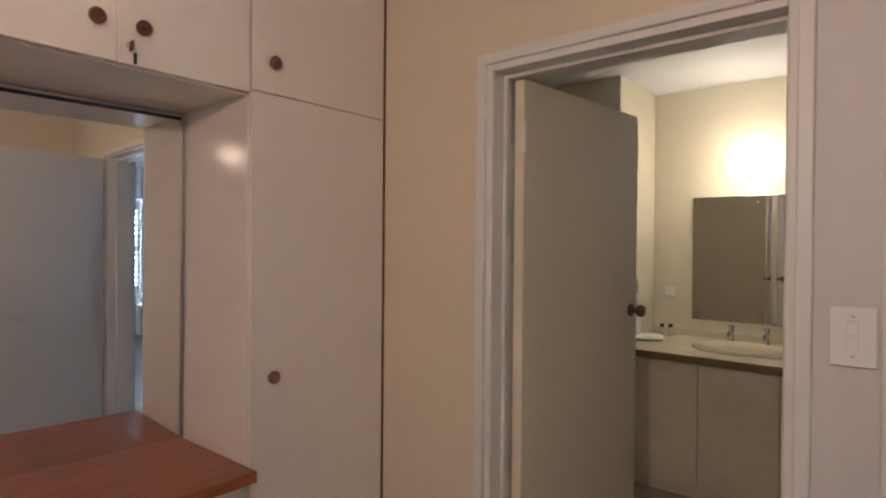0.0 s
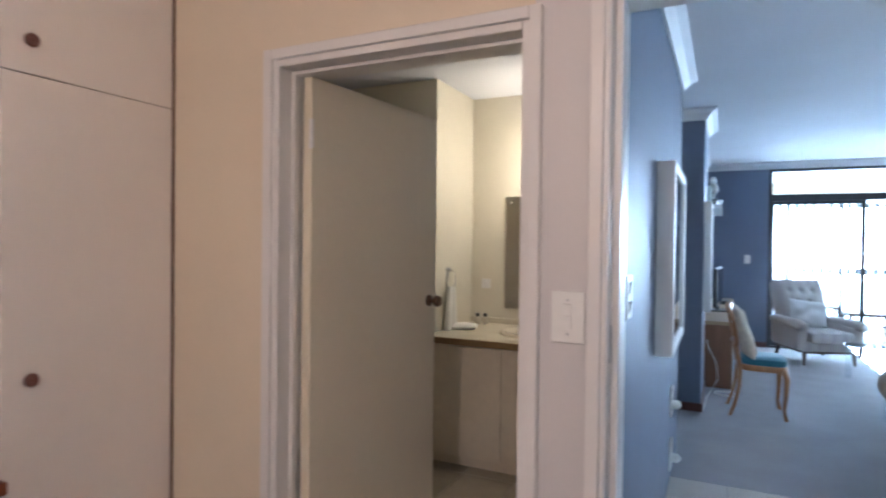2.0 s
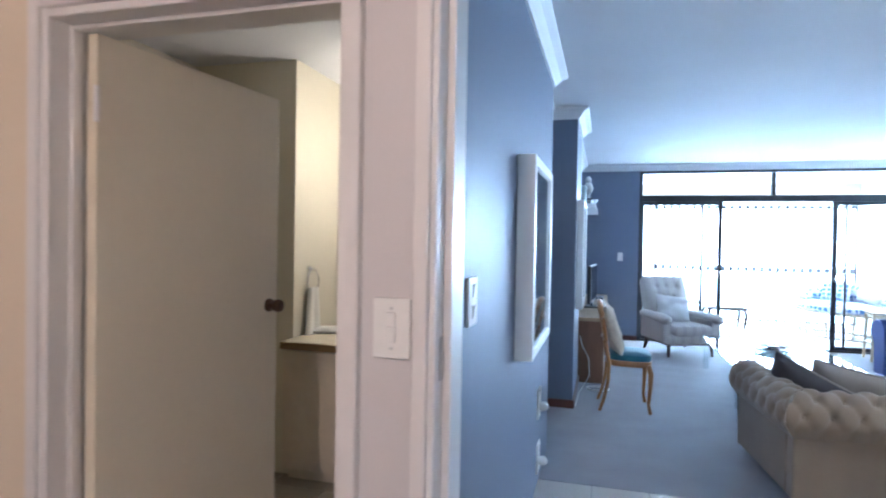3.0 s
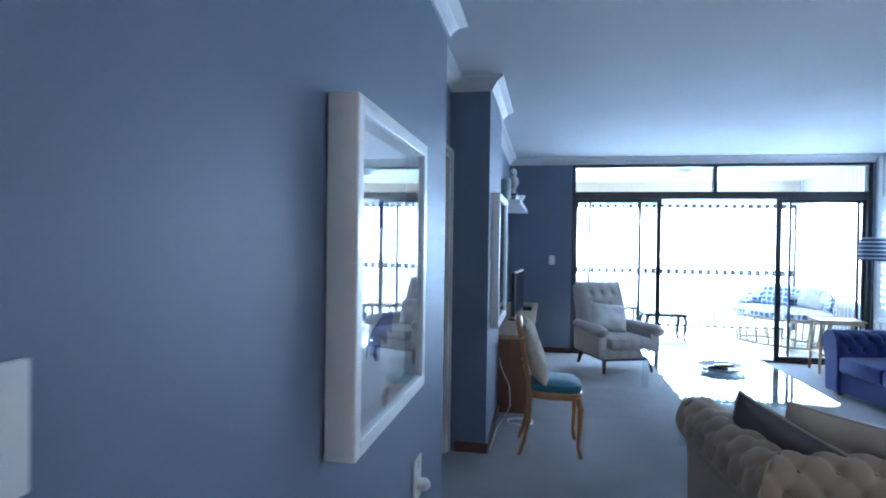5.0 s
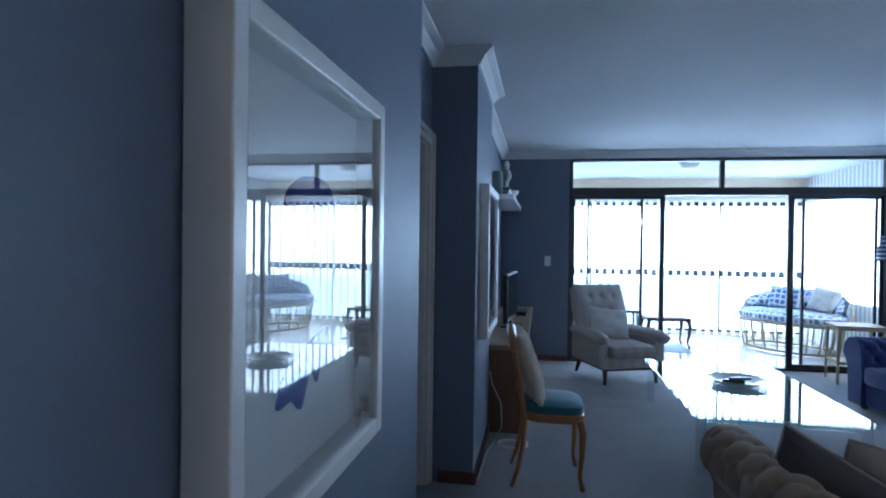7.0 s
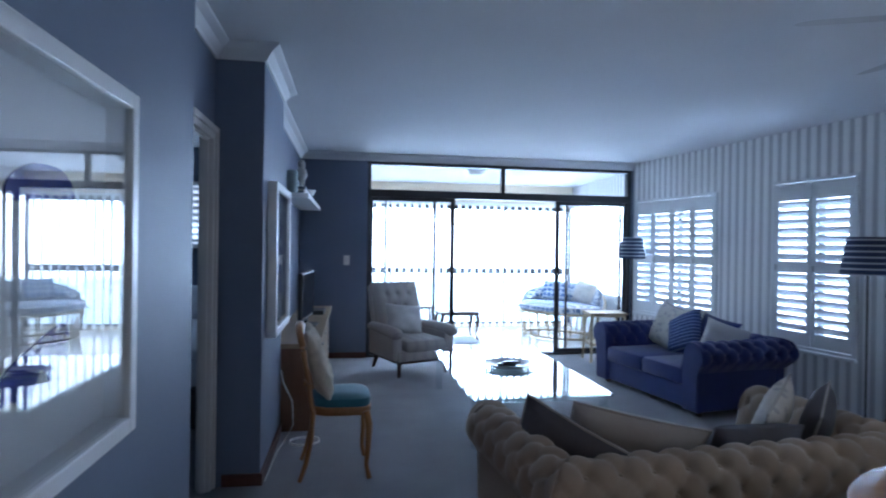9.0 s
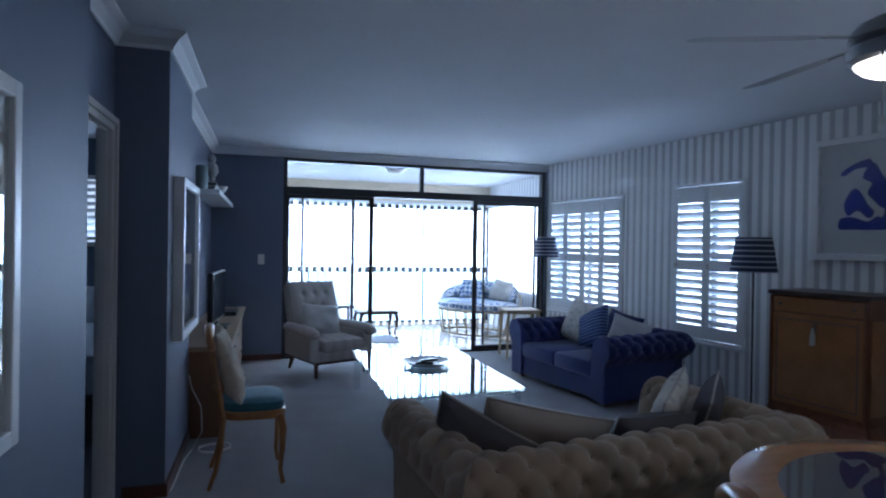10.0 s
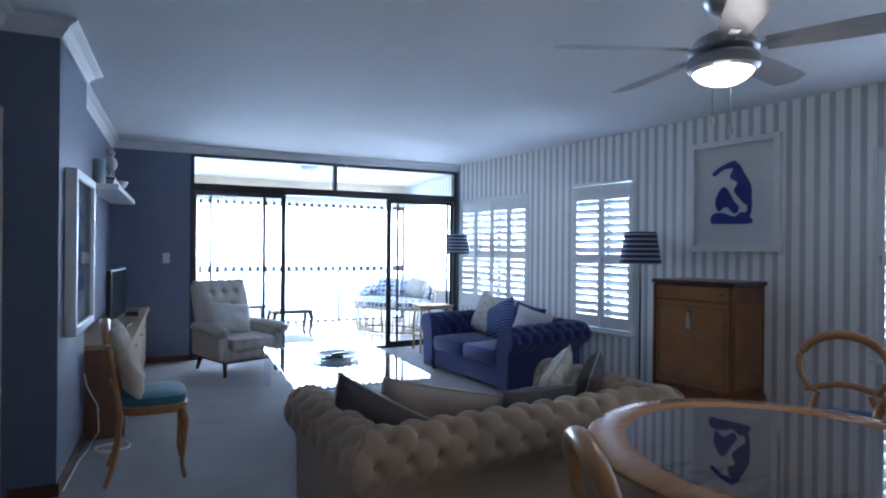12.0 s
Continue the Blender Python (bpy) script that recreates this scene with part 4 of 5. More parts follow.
# ---- pictures ----
def picture(label, m, w, h, art, depth=0.055, border=0.05):
    """A box-framed picture: local x along the wall, -y out of it, z up from its lower edge."""
    p = thing("picture", label, "picture", m)
    bm = B()
    for a, b, c, d in ((-w / 2, -w / 2 + border, 0, h), (w / 2 - border, w / 2, 0, h), (-w / 2 + border, w / 2 - border, 0, border), (-w / 2 + border, w / 2 - border, h - border, h)):
        bx(bm, a, -depth, c, b, 0.0, d, 0.004)
    part("frame", bm, frame_white, p)
    part("mount", bx(B(), -w / 2 + border, -0.012, border, w / 2 - border, -0.004, h - border), mount_white, p)
    part("sheet", bx(B(), -w * 0.30, -0.0165, h * 0.18, w * 0.30, -0.0125, h * 0.84), mount_white, p)
    for pts in art:
        part("paper_shape", slab(B(), [(x * w, z * h) for x, z in pts], -0.021, -0.017), cutout_blue, p)
    part("glazing", bx(B(), -w / 2 + border, -depth + 0.012, border, w / 2 - border, -depth + 0.015, h - border), picture_glass, p)
    return p


picture_glass = glass("picture_glass", (1, 1, 1), 0.04, 3.0)


def blob(pts, n=6):
    """A smooth closed outline through a few points."""
    k, out = len(pts), []
    for i in range(k):
        p0, p1, p2, p3 = (Vector(pts[(i + j - 1) % k]) for j in range(4))
        for s in range(n):
            t = s / n
            q = 0.5 * (2 * p1 + (p2 - p0) * t + (2 * p0 - 5 * p1 + 4 * p2 - p3) * t * t + (3 * p1 - p0 - 3 * p2 + p3) * t ** 3)
            out.append((q.x, q.y))
    return out


shapes = [
    blob([(-0.20, 0.66), (-0.10, 0.71), (0.02, 0.735), (0.05, 0.71), (0.03, 0.685), (-0.08, 0.68), (-0.17, 0.64)]),
    blob([(0.03, 0.70), (0.08, 0.70), (0.12, 0.64), (0.18, 0.56), (0.19, 0.48), (0.14, 0.42), (0.08, 0.46), (0.02, 0.52), (0.05, 0.58), (-0.02, 0.62)]),
    blob([(-0.17, 0.46), (-0.10, 0.55), (-0.04, 0.53), (0.02, 0.45), (0.07, 0.40), (0.03, 0.36), (-0.06, 0.41), (-0.14, 0.38)]),
    blob([(-0.20, 0.36), (-0.10, 0.37), (0.02, 0.34), (0.10, 0.37), (0.18, 0.33), (0.19, 0.29), (0.05, 0.285), (-0.10, 0.29), (-0.21, 0.295)]),
    blob([(0.15, 0.44), (0.19, 0.46), (0.19, 0.38), (0.16, 0.33), (0.13, 0.35), (0.15, 0.39)]),
]
shapes = [[(1.12 * x - 0.015, 0.245 + 1.25 * (z - 0.285)) for x, z in s] for s in shapes]
flip = [[(-x, z) for x, z in s] for s in shapes]
tall = [
    blob([(-0.12, 0.655), (-0.10, 0.70), (0.0, 0.735), (0.13, 0.735), (0.20, 0.70), (0.20, 0.655), (0.09, 0.662), (0.0, 0.645)]),
    blob([(-0.16, 0.22), (-0.13, 0.28), (-0.02, 0.32), (0.15, 0.36), (0.19, 0.32), (0.17, 0.26), (0.12, 0.29), (0.09, 0.23), (0.04, 0.265), (-0.02, 0.19), (-0.08, 0.22)]),
]
picture("white framed print of blue paper shapes on the striped wall", PAPER @ pose(4.125, -0.002, 1.36, 0, 0, 0), 0.80, 0.975, shapes)
picture("white framed print of blue paper shapes on the blue wall", pose(0.102, 3.288, 0.932, 0, 0, 90), 0.775, 0.866, tall, 0.078, 0.042)
picture("white framed print hanging on the blue wall by the desk", pose(0.217, 6.16, 0.835, 0, 0, 90), 0.80, 0.975, flip, 0.06)


# ---- switches and sockets ----
def plate(name, label, m, w, h, rockers):
    p = thing(name, label, name.replace("_", " "), m)
    part("plate", bx(B(), -w / 2, -0.010, -h / 2, w / 2, 0, h / 2, 0.003), plastic_white, p)
    for z in rockers:
        ob = part("rocker", bx(B(), -0.011, -0.0045, -0.018, 0.011, 0.006, 0.018, 0.0015), plastic_white, p, m=pose(0, -0.0105, z, 7, 0, 0))
    for z in (-h * 0.33, h * 0.33):
        part("screw", lathe(B(), [(0.0035, 0), (0.003, 0.0015)], 8, pose(0, -0.0095, z, 90)), silver, p)
    return p


plate("light_switch", "white double light switch on the cream wall", pose(0.003, 1.713, 1.234), 0.090, 0.137, (-0.014, 0.018))
plate("light_switch", "white double light switch on the blue wall", pose(0.102, 2.055, 1.265, 0, 0, 90), 0.10, 0.135, (-0.03, 0.03))
plate("light_switch", "white light switch on the slate blue wall", pose(0.676, 9.448, 1.23), 0.075, 0.122, (0.0,))
for z in (0.49, 0.17):
    p = plate("wall_socket", "white socket with a plug on the blue wall", pose(0.102, 3.90, z, 0, 0, 90), 0.12, 0.17, (0.06,))
    part("plug", lathe(B(), [(0.026, 0), (0.026, 0.03), (0.02, 0.042), (0.008, 0.05)], 14, pose(0, -0.01, -0.02, 90)), plastic_white, p, smooth=True)


# ---- dressing room ----
def knob(parent, m, material=knob_brown, r=0.021):
    return part("knob", lathe(B(), [(r * 0.45, 0), (r * 0.45, 0.012), (r, 0.018), (r, 0.026), (r * 0.75, 0.031), (r * 0.35, 0.029), (r * 0.3, 0.032), (0.002, 0.033)], 20, m), material, parent, smooth=True)


FX = -1.51                                   # front plane of the cupboards
def cupboard(name, label, y0, y1, z0, z1, doors, group):
    c = thing(name, label, "cupboard", None, group)
    part("body", bx(B(), -2.12, y0, z0, FX - 0.02, y1, z1 - 0.002, 0.002), cupboard_white, c)
    for a, b, p, q, ky, kz in doors:
        d = part("door", bx(B(), FX - 0.019, a + 0.0015, p + 0.0015, FX, b - 0.0015, q - 0.0015, 0.002), cupboard_white, c)
        knob(d, pose(FX, ky, kz, 0, 90, 0))
    return c


cupboard("tall_cupboard", "tall built-in white enamelled cupboard with brown knobs", 1.125, 1.706, 0.0, CEIL, [(1.125, 1.706, 0.06, 1.918, 1.20, 1.0), (1.125, 1.706, 1.918, 2.575, 1.20, 2.015)], "built-in cupboards")
up = cupboard("wall_cupboard", "white enamelled cupboard over the dressing table", 0.29, 1.123, 1.90, CEIL, [(0.73, 1.123, 1.905, 2.575, 0.79, 2.005), (0.29, 0.73, 1.905, 2.575, 0.675, 2.005)], "built-in cupboards")
part("lock", lathe(B(), [(0.009, 0), (0.009, 0.004), (0.004, 0.006)], 14, pose(FX, 0.76, 1.955, 0, 90, 0)), silver, up, smooth=True)
part("key", bx(B(), FX + 0.004, 0.758, 1.94, FX + 0.028, 0.762, 1.965, 0.001), bronze, up)
part("key_tag", bx(B(), FX + 0.016, 0.764, 1.905, FX + 0.021, 0.772, 1.935, 0.001), plastic_black, up)
cupboard("wall_cupboard", "white enamelled cupboard over the dressing table", -0.58, 0.288, 1.90, CEIL, [(-0.145, 0.288, 1.905, 2.575, -0.06, 2.005), (-0.58, -0.145, 1.905, 2.575, -0.23, 2.005)], "built-in cupboards")
cupboard("tall_cupboard", "tall built-in white enamelled cupboard with brown knobs", -1.9, -0.582, 0.0, CEIL, [(-1.24, -0.582, 0.06, 2.575, -1.17, 1.0), (-1.9, -1.24, 0.06, 2.575, -1.31, 1.0)], "built-in cupboards")
boxes("trim_scribe", wood_skirt, [(-1.515, 1.7065, 0, -1.508, 1.7145, CEIL)], "dark shadow gap strip beside the cupboards")
d = thing("dressing_table", "red-brown stained wooden dressing table top built into the nook", "dressing table")
part("worktop", bx(B(), -2.04, -0.58, 0.69, FX + 0.052, 1.122, 0.728, 0.005), wood_red, d)
part("apron", bx(B(), FX - 0.06, -0.58, 0.57, FX - 0.02, 1.122, 0.69, 0.003), cupboard_white, d)
w = thing("wall_mirror", "large frameless mirror with a dark top strip in the nook", "mirror")
ASKEW = Matrix.Translation((-1.94, 1.117, 0)) @ pose(0, 0, 0, 0, 0, -2.5) @ Matrix.Translation((1.94, -1.117, 0))  # the glass stands a little out of square
part("glass", bx(B(), -1.95, -0.57, 0.73, -1.94, 1.112, 1.872), mirror_mat, w, m=ASKEW)
part("backing", bx(B(), -1.975, -0.57, 0.73, -1.951, 1.112, 1.897), cupboard_white, w, m=ASKEW)
part("top_strip", bx(B(), -1.95, -0.57, 1.872, -1.935, 1.112, 1.884, 0.002), plastic_black, w, m=ASKEW)
part("side_strip", bx(B(), -1.95, 1.113, 0.73, -1.932, 1.121, 1.872, 0.002), silver, w)
# open door leaf of the living room doorway
d = thing("door_2", "white flush door standing open into the dressing room", "door", pose(1.075, 1.675, 0, 0, 0, -106))
tagged(d, kind="structure")
part("leaf", bx(B(), 0.0, 0.002, 0.01, 0.945, 0.042, 2.09, 0.003), white_gloss, d)
part("door_handle", tube(B(), [(0.88, 0.0, 1.03), (0.88, -0.04, 1.03), (0.77, -0.045, 1.03)], 0.009, 8), silver, d, smooth=True)
l = thing("ceiling_light", "lit opal glass ceiling light in the dressing room", "ceiling light", pose(0.05, -0.5, CEIL))
part("rose", lathe(B(), [(0.06, 0), (0.06, -0.02), (0.012, -0.03), (0.012, -0.22), (0.03, -0.23)], 20), silver, l, smooth=True)
part("globe", lathe(B(), [(0.10, -0.24), (0.115, -0.25), (0.115, -0.255), (0.10, -0.26)], 24), lamp_globe, l, smooth=True)

tagged(part("strike_plate", bx(B(), 0.1062, 1.735, 1.115, 0.109, 1.762, 1.215, 0.001), silver), "satin metal strike plate on the white door frame", "strike plate")
# bathroom door leaf
d = thing("door_1", "white flush bathroom door standing open with a bronze knob", "door", pose(-0.965, 1.80, 0, 0, 0, 84.2))
tagged(d, kind="structure")
part("leaf", bx(B(), 0.0, -0.040, 0.01, 0.815, 0.0, 2.0, 0.003), door_cream, d)
for s in (-1, 1):
    k = part("door_knob", lathe(B(), [(0.027, 0), (0.027, 0.006), (0.011, 0.010), (0.011, 0.028), (0.024, 0.036), (0.027, 0.05), (0.022, 0.060), (0.004, 0.063)], 20, pose(0.762, -0.020 + s * 0.020, 1.158, -90 * s)), bronze, d, smooth=True)
for z in (0.25, 1.75):
    part("hinge", lathe(B(), [(0.008, 0), (0.008, 0.1)], 10, pose(-0.006, -0.046, z)), white_gloss, d)


# ---- bathroom ----
def bathroom():
    v = thing("vanity_unit", "beige laminate vanity cupboard under the basin", "vanity", pose(0, 0, 0))
    part("body", bx(B(), -1.338, 3.50, 0.08, -0.025, 4.218, 0.785), vanity_front, v)
    part("plinth", bx(B(), -1.338, 3.56, 0.0, -0.025, 4.2, 0.08), vanity_front, v)
    for a, b in ((-1.336, -0.83), (-0.826, -0.43), (-0.426, -0.03)):
        part("door", bx(B(), a, 3.482, 0.085, b, 3.50, 0.775, 0.002), vanity_front, v)
    c = thing("stone_worktop", "cream vanity top with a dark wooden edge", "worktop", pose(0, 0, 0))
    bm = B()
    bx(bm, -1.338, 3.46, 0.787, -0.025, 4.218, 0.83, 0.003)
    part("slab", bm, vanity_top, c)
    part("edge_strip", bx(B(), -1.338, 3.448, 0.787, -0.025, 3.459, 0.828, 0.002), vanity_edge, c)
    part("splashback", bx(B(), -1.338, 4.20, 0.83, -0.025, 4.218, 0.87, 0.002), vanity_top, c)
    b = thing("basin", "oval beige ceramic basin set in the vanity top", "basin", pose(-0.68, 3.82, 0.831))
    part("bowl", lathe(B(), [(0.005, 0.004), (0.13, 0.004), (0.20, 0.008), (0.235, 0.016), (0.262, 0.020), (0.272, 0.010), (0.272, 0.0), (0.1, 0.0)], 36, Matrix.Diagonal((1, 0.78, 1, 1))), ceramic, b, smooth=True)
    part("drain", lathe(B(), [(0.02, 0.004), (0.02, 0.006), (0.004, 0.007)], 16), chrome, b)
    for x in (-0.80, -0.60):
        t = thing("tap", "chrome pillar tap on the vanity top", "tap", pose(x, 4.09, 0.831), "basin taps")
        part("body", lathe(B(), [(0.024, 0), (0.022, 0.01), (0.014, 0.02), (0.013, 0.06), (0.017, 0.07), (0.010, 0.085), (0.022, 0.092), (0.022, 0.106), (0.005, 0.11)], 16), chrome, t, smooth=True)
        part("spout", tube(B(), [(0, 0, 0.055), (0, -0.05, 0.07), (0, -0.09, 0.062), (0, -0.095, 0.045)], 0.010, 10), chrome, t, smooth=True)
    m = thing("bathroom_mirror", "plain rectangular bathroom mirror with chrome screws", "mirror", pose(0, 0, 0))
    part("glass", bx(B(), -1.075, 4.208, 0.945, -0.635, 4.216, 1.765, 0.002), mirror_mat, m)
    part("side_panel", bx(B(), -0.628, 4.200, 0.945, -0.30, 4.216, 1.765, 0.003), mirror_mat, m)
    for x in (-1.03, -0.68):
        for z in (0.99, 1.72):
            part("screw", lathe(B(), [(0.008, 0), (0.007, 0.004), (0.003, 0.006)], 12, pose(x, 4.208, z, 90)), chrome, m)
    l = thing("wall_lamp", "lit round opal wall lamp over the bathroom mirror", "wall lamp", pose(-0.70, 4.22, 1.98))
    part("base", lathe(B(), [(0.06, 0), (0.06, 0.03), (0.04, 0.04)], 20, pose(0, 0, 0, 90)), chrome, l)
    prof = [(0.15 * math.sin(math.pi * i / 14) + 0.001, -0.15 * math.cos(math.pi * i / 14)) for i in range(15)]
    part("globe", lathe(B(), prof, 28, pose(0, -0.10, 0) @ Matrix.Diagonal((1, 0.5, 1, 1))), lamp_globe, l, smooth=True)
    t = thing("towel_ring", "chrome towel ring with a white hand towel", "towel ring", pose(-1.34, 3.78, 1.22))
    part("ring", tube(B(), [(0.03, 0.075 * math.cos(a), -0.06 + 0.075 * math.sin(a)) for a in [2 * math.pi * i / 24 for i in range(24)]], 0.005, 8, True), chrome, t, smooth=True)
    part("bracket", lathe(B(), [(0.02, 0), (0.018, 0.012), (0.007, 0.03)], 14, pose(0, 0, 0.015, 0, 90)), chrome, t)
    bm = B()
    sheet(bm, lambda u, v: Vector((0.035 + 0.028 * (1 - v * 0.3) * math.cos(2 * math.pi * u) + 0.006 * math.sin(10 * math.pi * u), (0.055 + 0.035 * (1 - v)) * math.sin(2 * math.pi * u), -0.40 + 0.30 * v)), 40, 8)
    part("towel", bm, towel_white, t, "folded white towel", smooth=True)
    ob = part("face_cloth", cushion_mesh(0.22, 0.16, 0.035, 10, 0.01, 3), towel_white, None, smooth=True, m=pose(-1.22, 3.76, 0.849, -90, 0, 20))
    tagged(ob, "folded white face cloth lying on the vanity top", "towel")
    for i, (x, y) in enumerate(((-1.23, 4.08), (-1.18, 4.10))):
        b = thing("toiletry_bottle", "small clear toiletry bottle with a black cap", "bottle", pose(x, y, 0.831), "toiletry bottles")
        part("bottle", lathe(B(), [(0.016, 0), (0.018, 0.004), (0.018, 0.05), (0.012, 0.058)], 14), ceramic, b, smooth=True)
        part("cap", lathe(B(), [(0.014, 0.058), (0.014, 0.08), (0.011, 0.082)], 14), plastic_black, b, smooth=True)
    s = plate("wall_socket", "white shaver socket on the bathroom wall", pose(-1.22, 4.218, 1.12), 0.07, 0.07, (0.0,))


bathroom()


# ---- balloon-back chairs ----
def balloon_chair(name, label, m, seat_mat, group="", high=0.88, cloth=None):
    c = thing(name, label, "chair", m, group)
    W, D, Z = 0.225, 0.215, 0.43
    bm = B()
    def outline(k, s=1.0):
        return [(s * W * (0.86 + 0.14 * -math.sin(a)) * (abs(math.cos(a)) ** 0.55) * (1 if math.cos(a) > 0 else -1), s * D * (abs(math.sin(a)) ** 0.55) * (1 if math.sin(a) > 0 else -1)) for a in [2 * math.pi * i / k for i in range(k)]]
    def drum(levels, k=32):
        b = B()
        rings = [[b.verts.new((x, y, z)) for x, y in outline(k, s)] for s, z in levels]
        for p, q in zip(rings, rings[1:]):
            for i in range(k):
                b.faces.new((p[i], p[(i + 1) % k], q[(i + 1) % k], q[i]))
        b.faces.new(rings[0]), b.faces.new(rings[-1])
        return b
    part("seat_frame", drum([(0.97, Z - 0.045), (1.0, Z - 0.035), (1.0, Z - 0.002), (0.97, Z + 0.005)]), wood_honey, c, smooth=True)
    part("seat", drum([(0.96, Z + 0.004), (0.99, Z + 0.025), (0.96, Z + 0.052), (0.80, Z + 0.068), (0.4, Z + 0.074)]), seat_mat, c, "padded upholstered seat", smooth=True)
    for sx in (-1, 1):
        p = [(sx * 0.19, -0.17, Z - 0.02), (sx * 0.20, -0.19, Z - 0.10), (sx * 0.195, -0.185, 0.20), (sx * 0.185, -0.175, 0.08), (sx * 0.195, -0.19, 0.02), (sx * 0.20, -0.195, 0.0)]
        part("leg", tube(B(), p, [0.024, 0.026, 0.019, 0.014, 0.016, 0.018], 10), wood_honey, c, smooth=True)
        p = [(sx * 0.17, 0.19, Z - 0.01), (sx * 0.172, 0.20, 0.25), (sx * 0.178, 0.235, 0.10), (sx * 0.185, 0.275, 0.0)]
        part("leg", tube(B(), p, [(0.017, 0.02), (0.017, 0.02), (0.016, 0.018), (0.014, 0.016)], 10), wood_honey, c, smooth=True)
    # hoop of the back: up one side, over, down the other
    H = high - Z
    pts, rr = [], []
    for i in range(41):
        a = math.pi * (1.30 - 1.60 * i / 40)
        x, z = 0.215 * math.cos(a), H * 0.60 + H * 0.385 * math.sin(a)
        pts.append((x, 0.205 + 0.16 * z * z + 0.10 * z, Z + z))
        rr.append((0.018 + 0.014 * max(0, math.sin(a)), 0.017 + 0.010 * max(0, math.sin(a))))
    foot = [(-0.165, 0.195, Z - 0.02), (-0.16, 0.205, Z + 0.04)]
    pts = foot + pts + [(-x, y, z) for x, y, z in foot[::-1]]
    rr = [(0.018, 0.016)] * 2 + rr + [(0.018, 0.016)] * 2
    part("backrest", tube(B(), pts, rr, 12), wood_honey, c, "open balloon-shaped wooden back", smooth=True)
    rail = [(x, 0.212 + 0.16 * (H * 0.36) ** 2 + 0.06 * H - 0.01 * (1 - (x / 0.19) ** 2), Z + H * 0.36 + 0.02 * math.cos(x * 15)) for x in [-0.185 + 0.37 * i / 12 for i in range(13)]]
    part("cross_rail", tube(B(), rail, (0.011, 0.018), 10), wood_honey, c, smooth=True)
    if cloth:
        bm = cushion_mesh(0.38, 0.45, 0.11, 44, 0.02, 2.0)
        for v in bm.verts:
            q = v.co.copy()
            lock = noise.noise(Vector((q.x * 26, q.y * 10, q.z * 11))) + 0.6 * noise.noise(Vector((q.x * 60, q.y * 30, q.z * 24 + 5)))
            v.co += Vector((0.008 * lock, (0.016 if q.y > 0 else -0.016) * (0.4 + lock), 0.006 * lock))
        ob = part("cushion", bm, fur, None, smooth=True, m=m @ pose(0, 0.085, Z + 0.055, -19, 0, 0))
        tagged(ob, "shaggy cream cushion leaning on the wooden chair's back", "cushion")
    return c


balloon_chair("wooden_chair", "honey wood balloon-back chair with a teal velvet seat", pose(0.675, 5.80, 0, 0, 0, 93) @ Matrix.Diagonal((1, 0.88, 1, 1)), teal, high=0.92, cloth=True)
G = "chairs round the dining table"
balloon_chair("dining_chair", "honey wood balloon-back dining chair pushed under the round table", pose(2.005, 2.93, 0, 0, 0, 67), blue_seat, G, high=0.885)
balloon_chair("dining_chair", "honey wood balloon-back dining chair with a blue seat by the wall", pose(4.04, 3.73, 0, 0, 0, -49), blue_seat, G, high=0.90)
balloon_chair("dining_chair", "honey wood balloon-back dining chair pushed under the round table", pose(3.10, 3.02, 0, 0, 0, -90), blue_seat, G, high=0.86)


# ---- dining table ----
def dining_table(m):
    t = thing("dining_table", "round honey wood dining table with an inset smoked glass top", "dining table", m)
    R, r = 0.62, 0.495
    part("rim", lathe(B(), [(r, 0.722), (R - 0.03, 0.715), (R, 0.730), (R, 0.742), (R - 0.012, 0.750), (r + 0.008, 0.750), (r, 0.746)], 72), wood_table, t, "wide polished wooden rim", smooth=True)
    part("glass_top", lathe(B(), [(r - 0.001, 0.738), (r - 0.001, 0.745), (r - 0.004, 0.7465)], 72), table_glass, t, "inset glass disc")
    part("pedestal", lathe(B(), [(0.19, 0.12), (0.10, 0.16), (0.07, 0.24), (0.09, 0.36), (0.065, 0.50), (0.10, 0.62), (0.16, 0.66), (0.16, 0.70)], 28), wood_table, t, smooth=True)
    for i in range(4):
        a = radians(45 + 90 * i)
        c, s = math.cos(a), math.sin(a)
        part("foot", tube(B(), [(0.08 * c, 0.08 * s, 0.2), (0.22 * c, 0.22 * s, 0.13), (0.36 * c, 0.36 * s, 0.05), (0.42 * c, 0.42 * s, 0.02)], [0.045, 0.04, 0.03, 0.022], 10), wood_table, t, smooth=True)
        part("bearer", bx(B(), -0.02, 0.05, 0.70, 0.02, 0.56, 0.716, 0.003), wood_table, t, m=pose(0, 0, 0, 0, 0, 45 + 90 * i))


dining_table(pose(2.55, 3.04, 0))


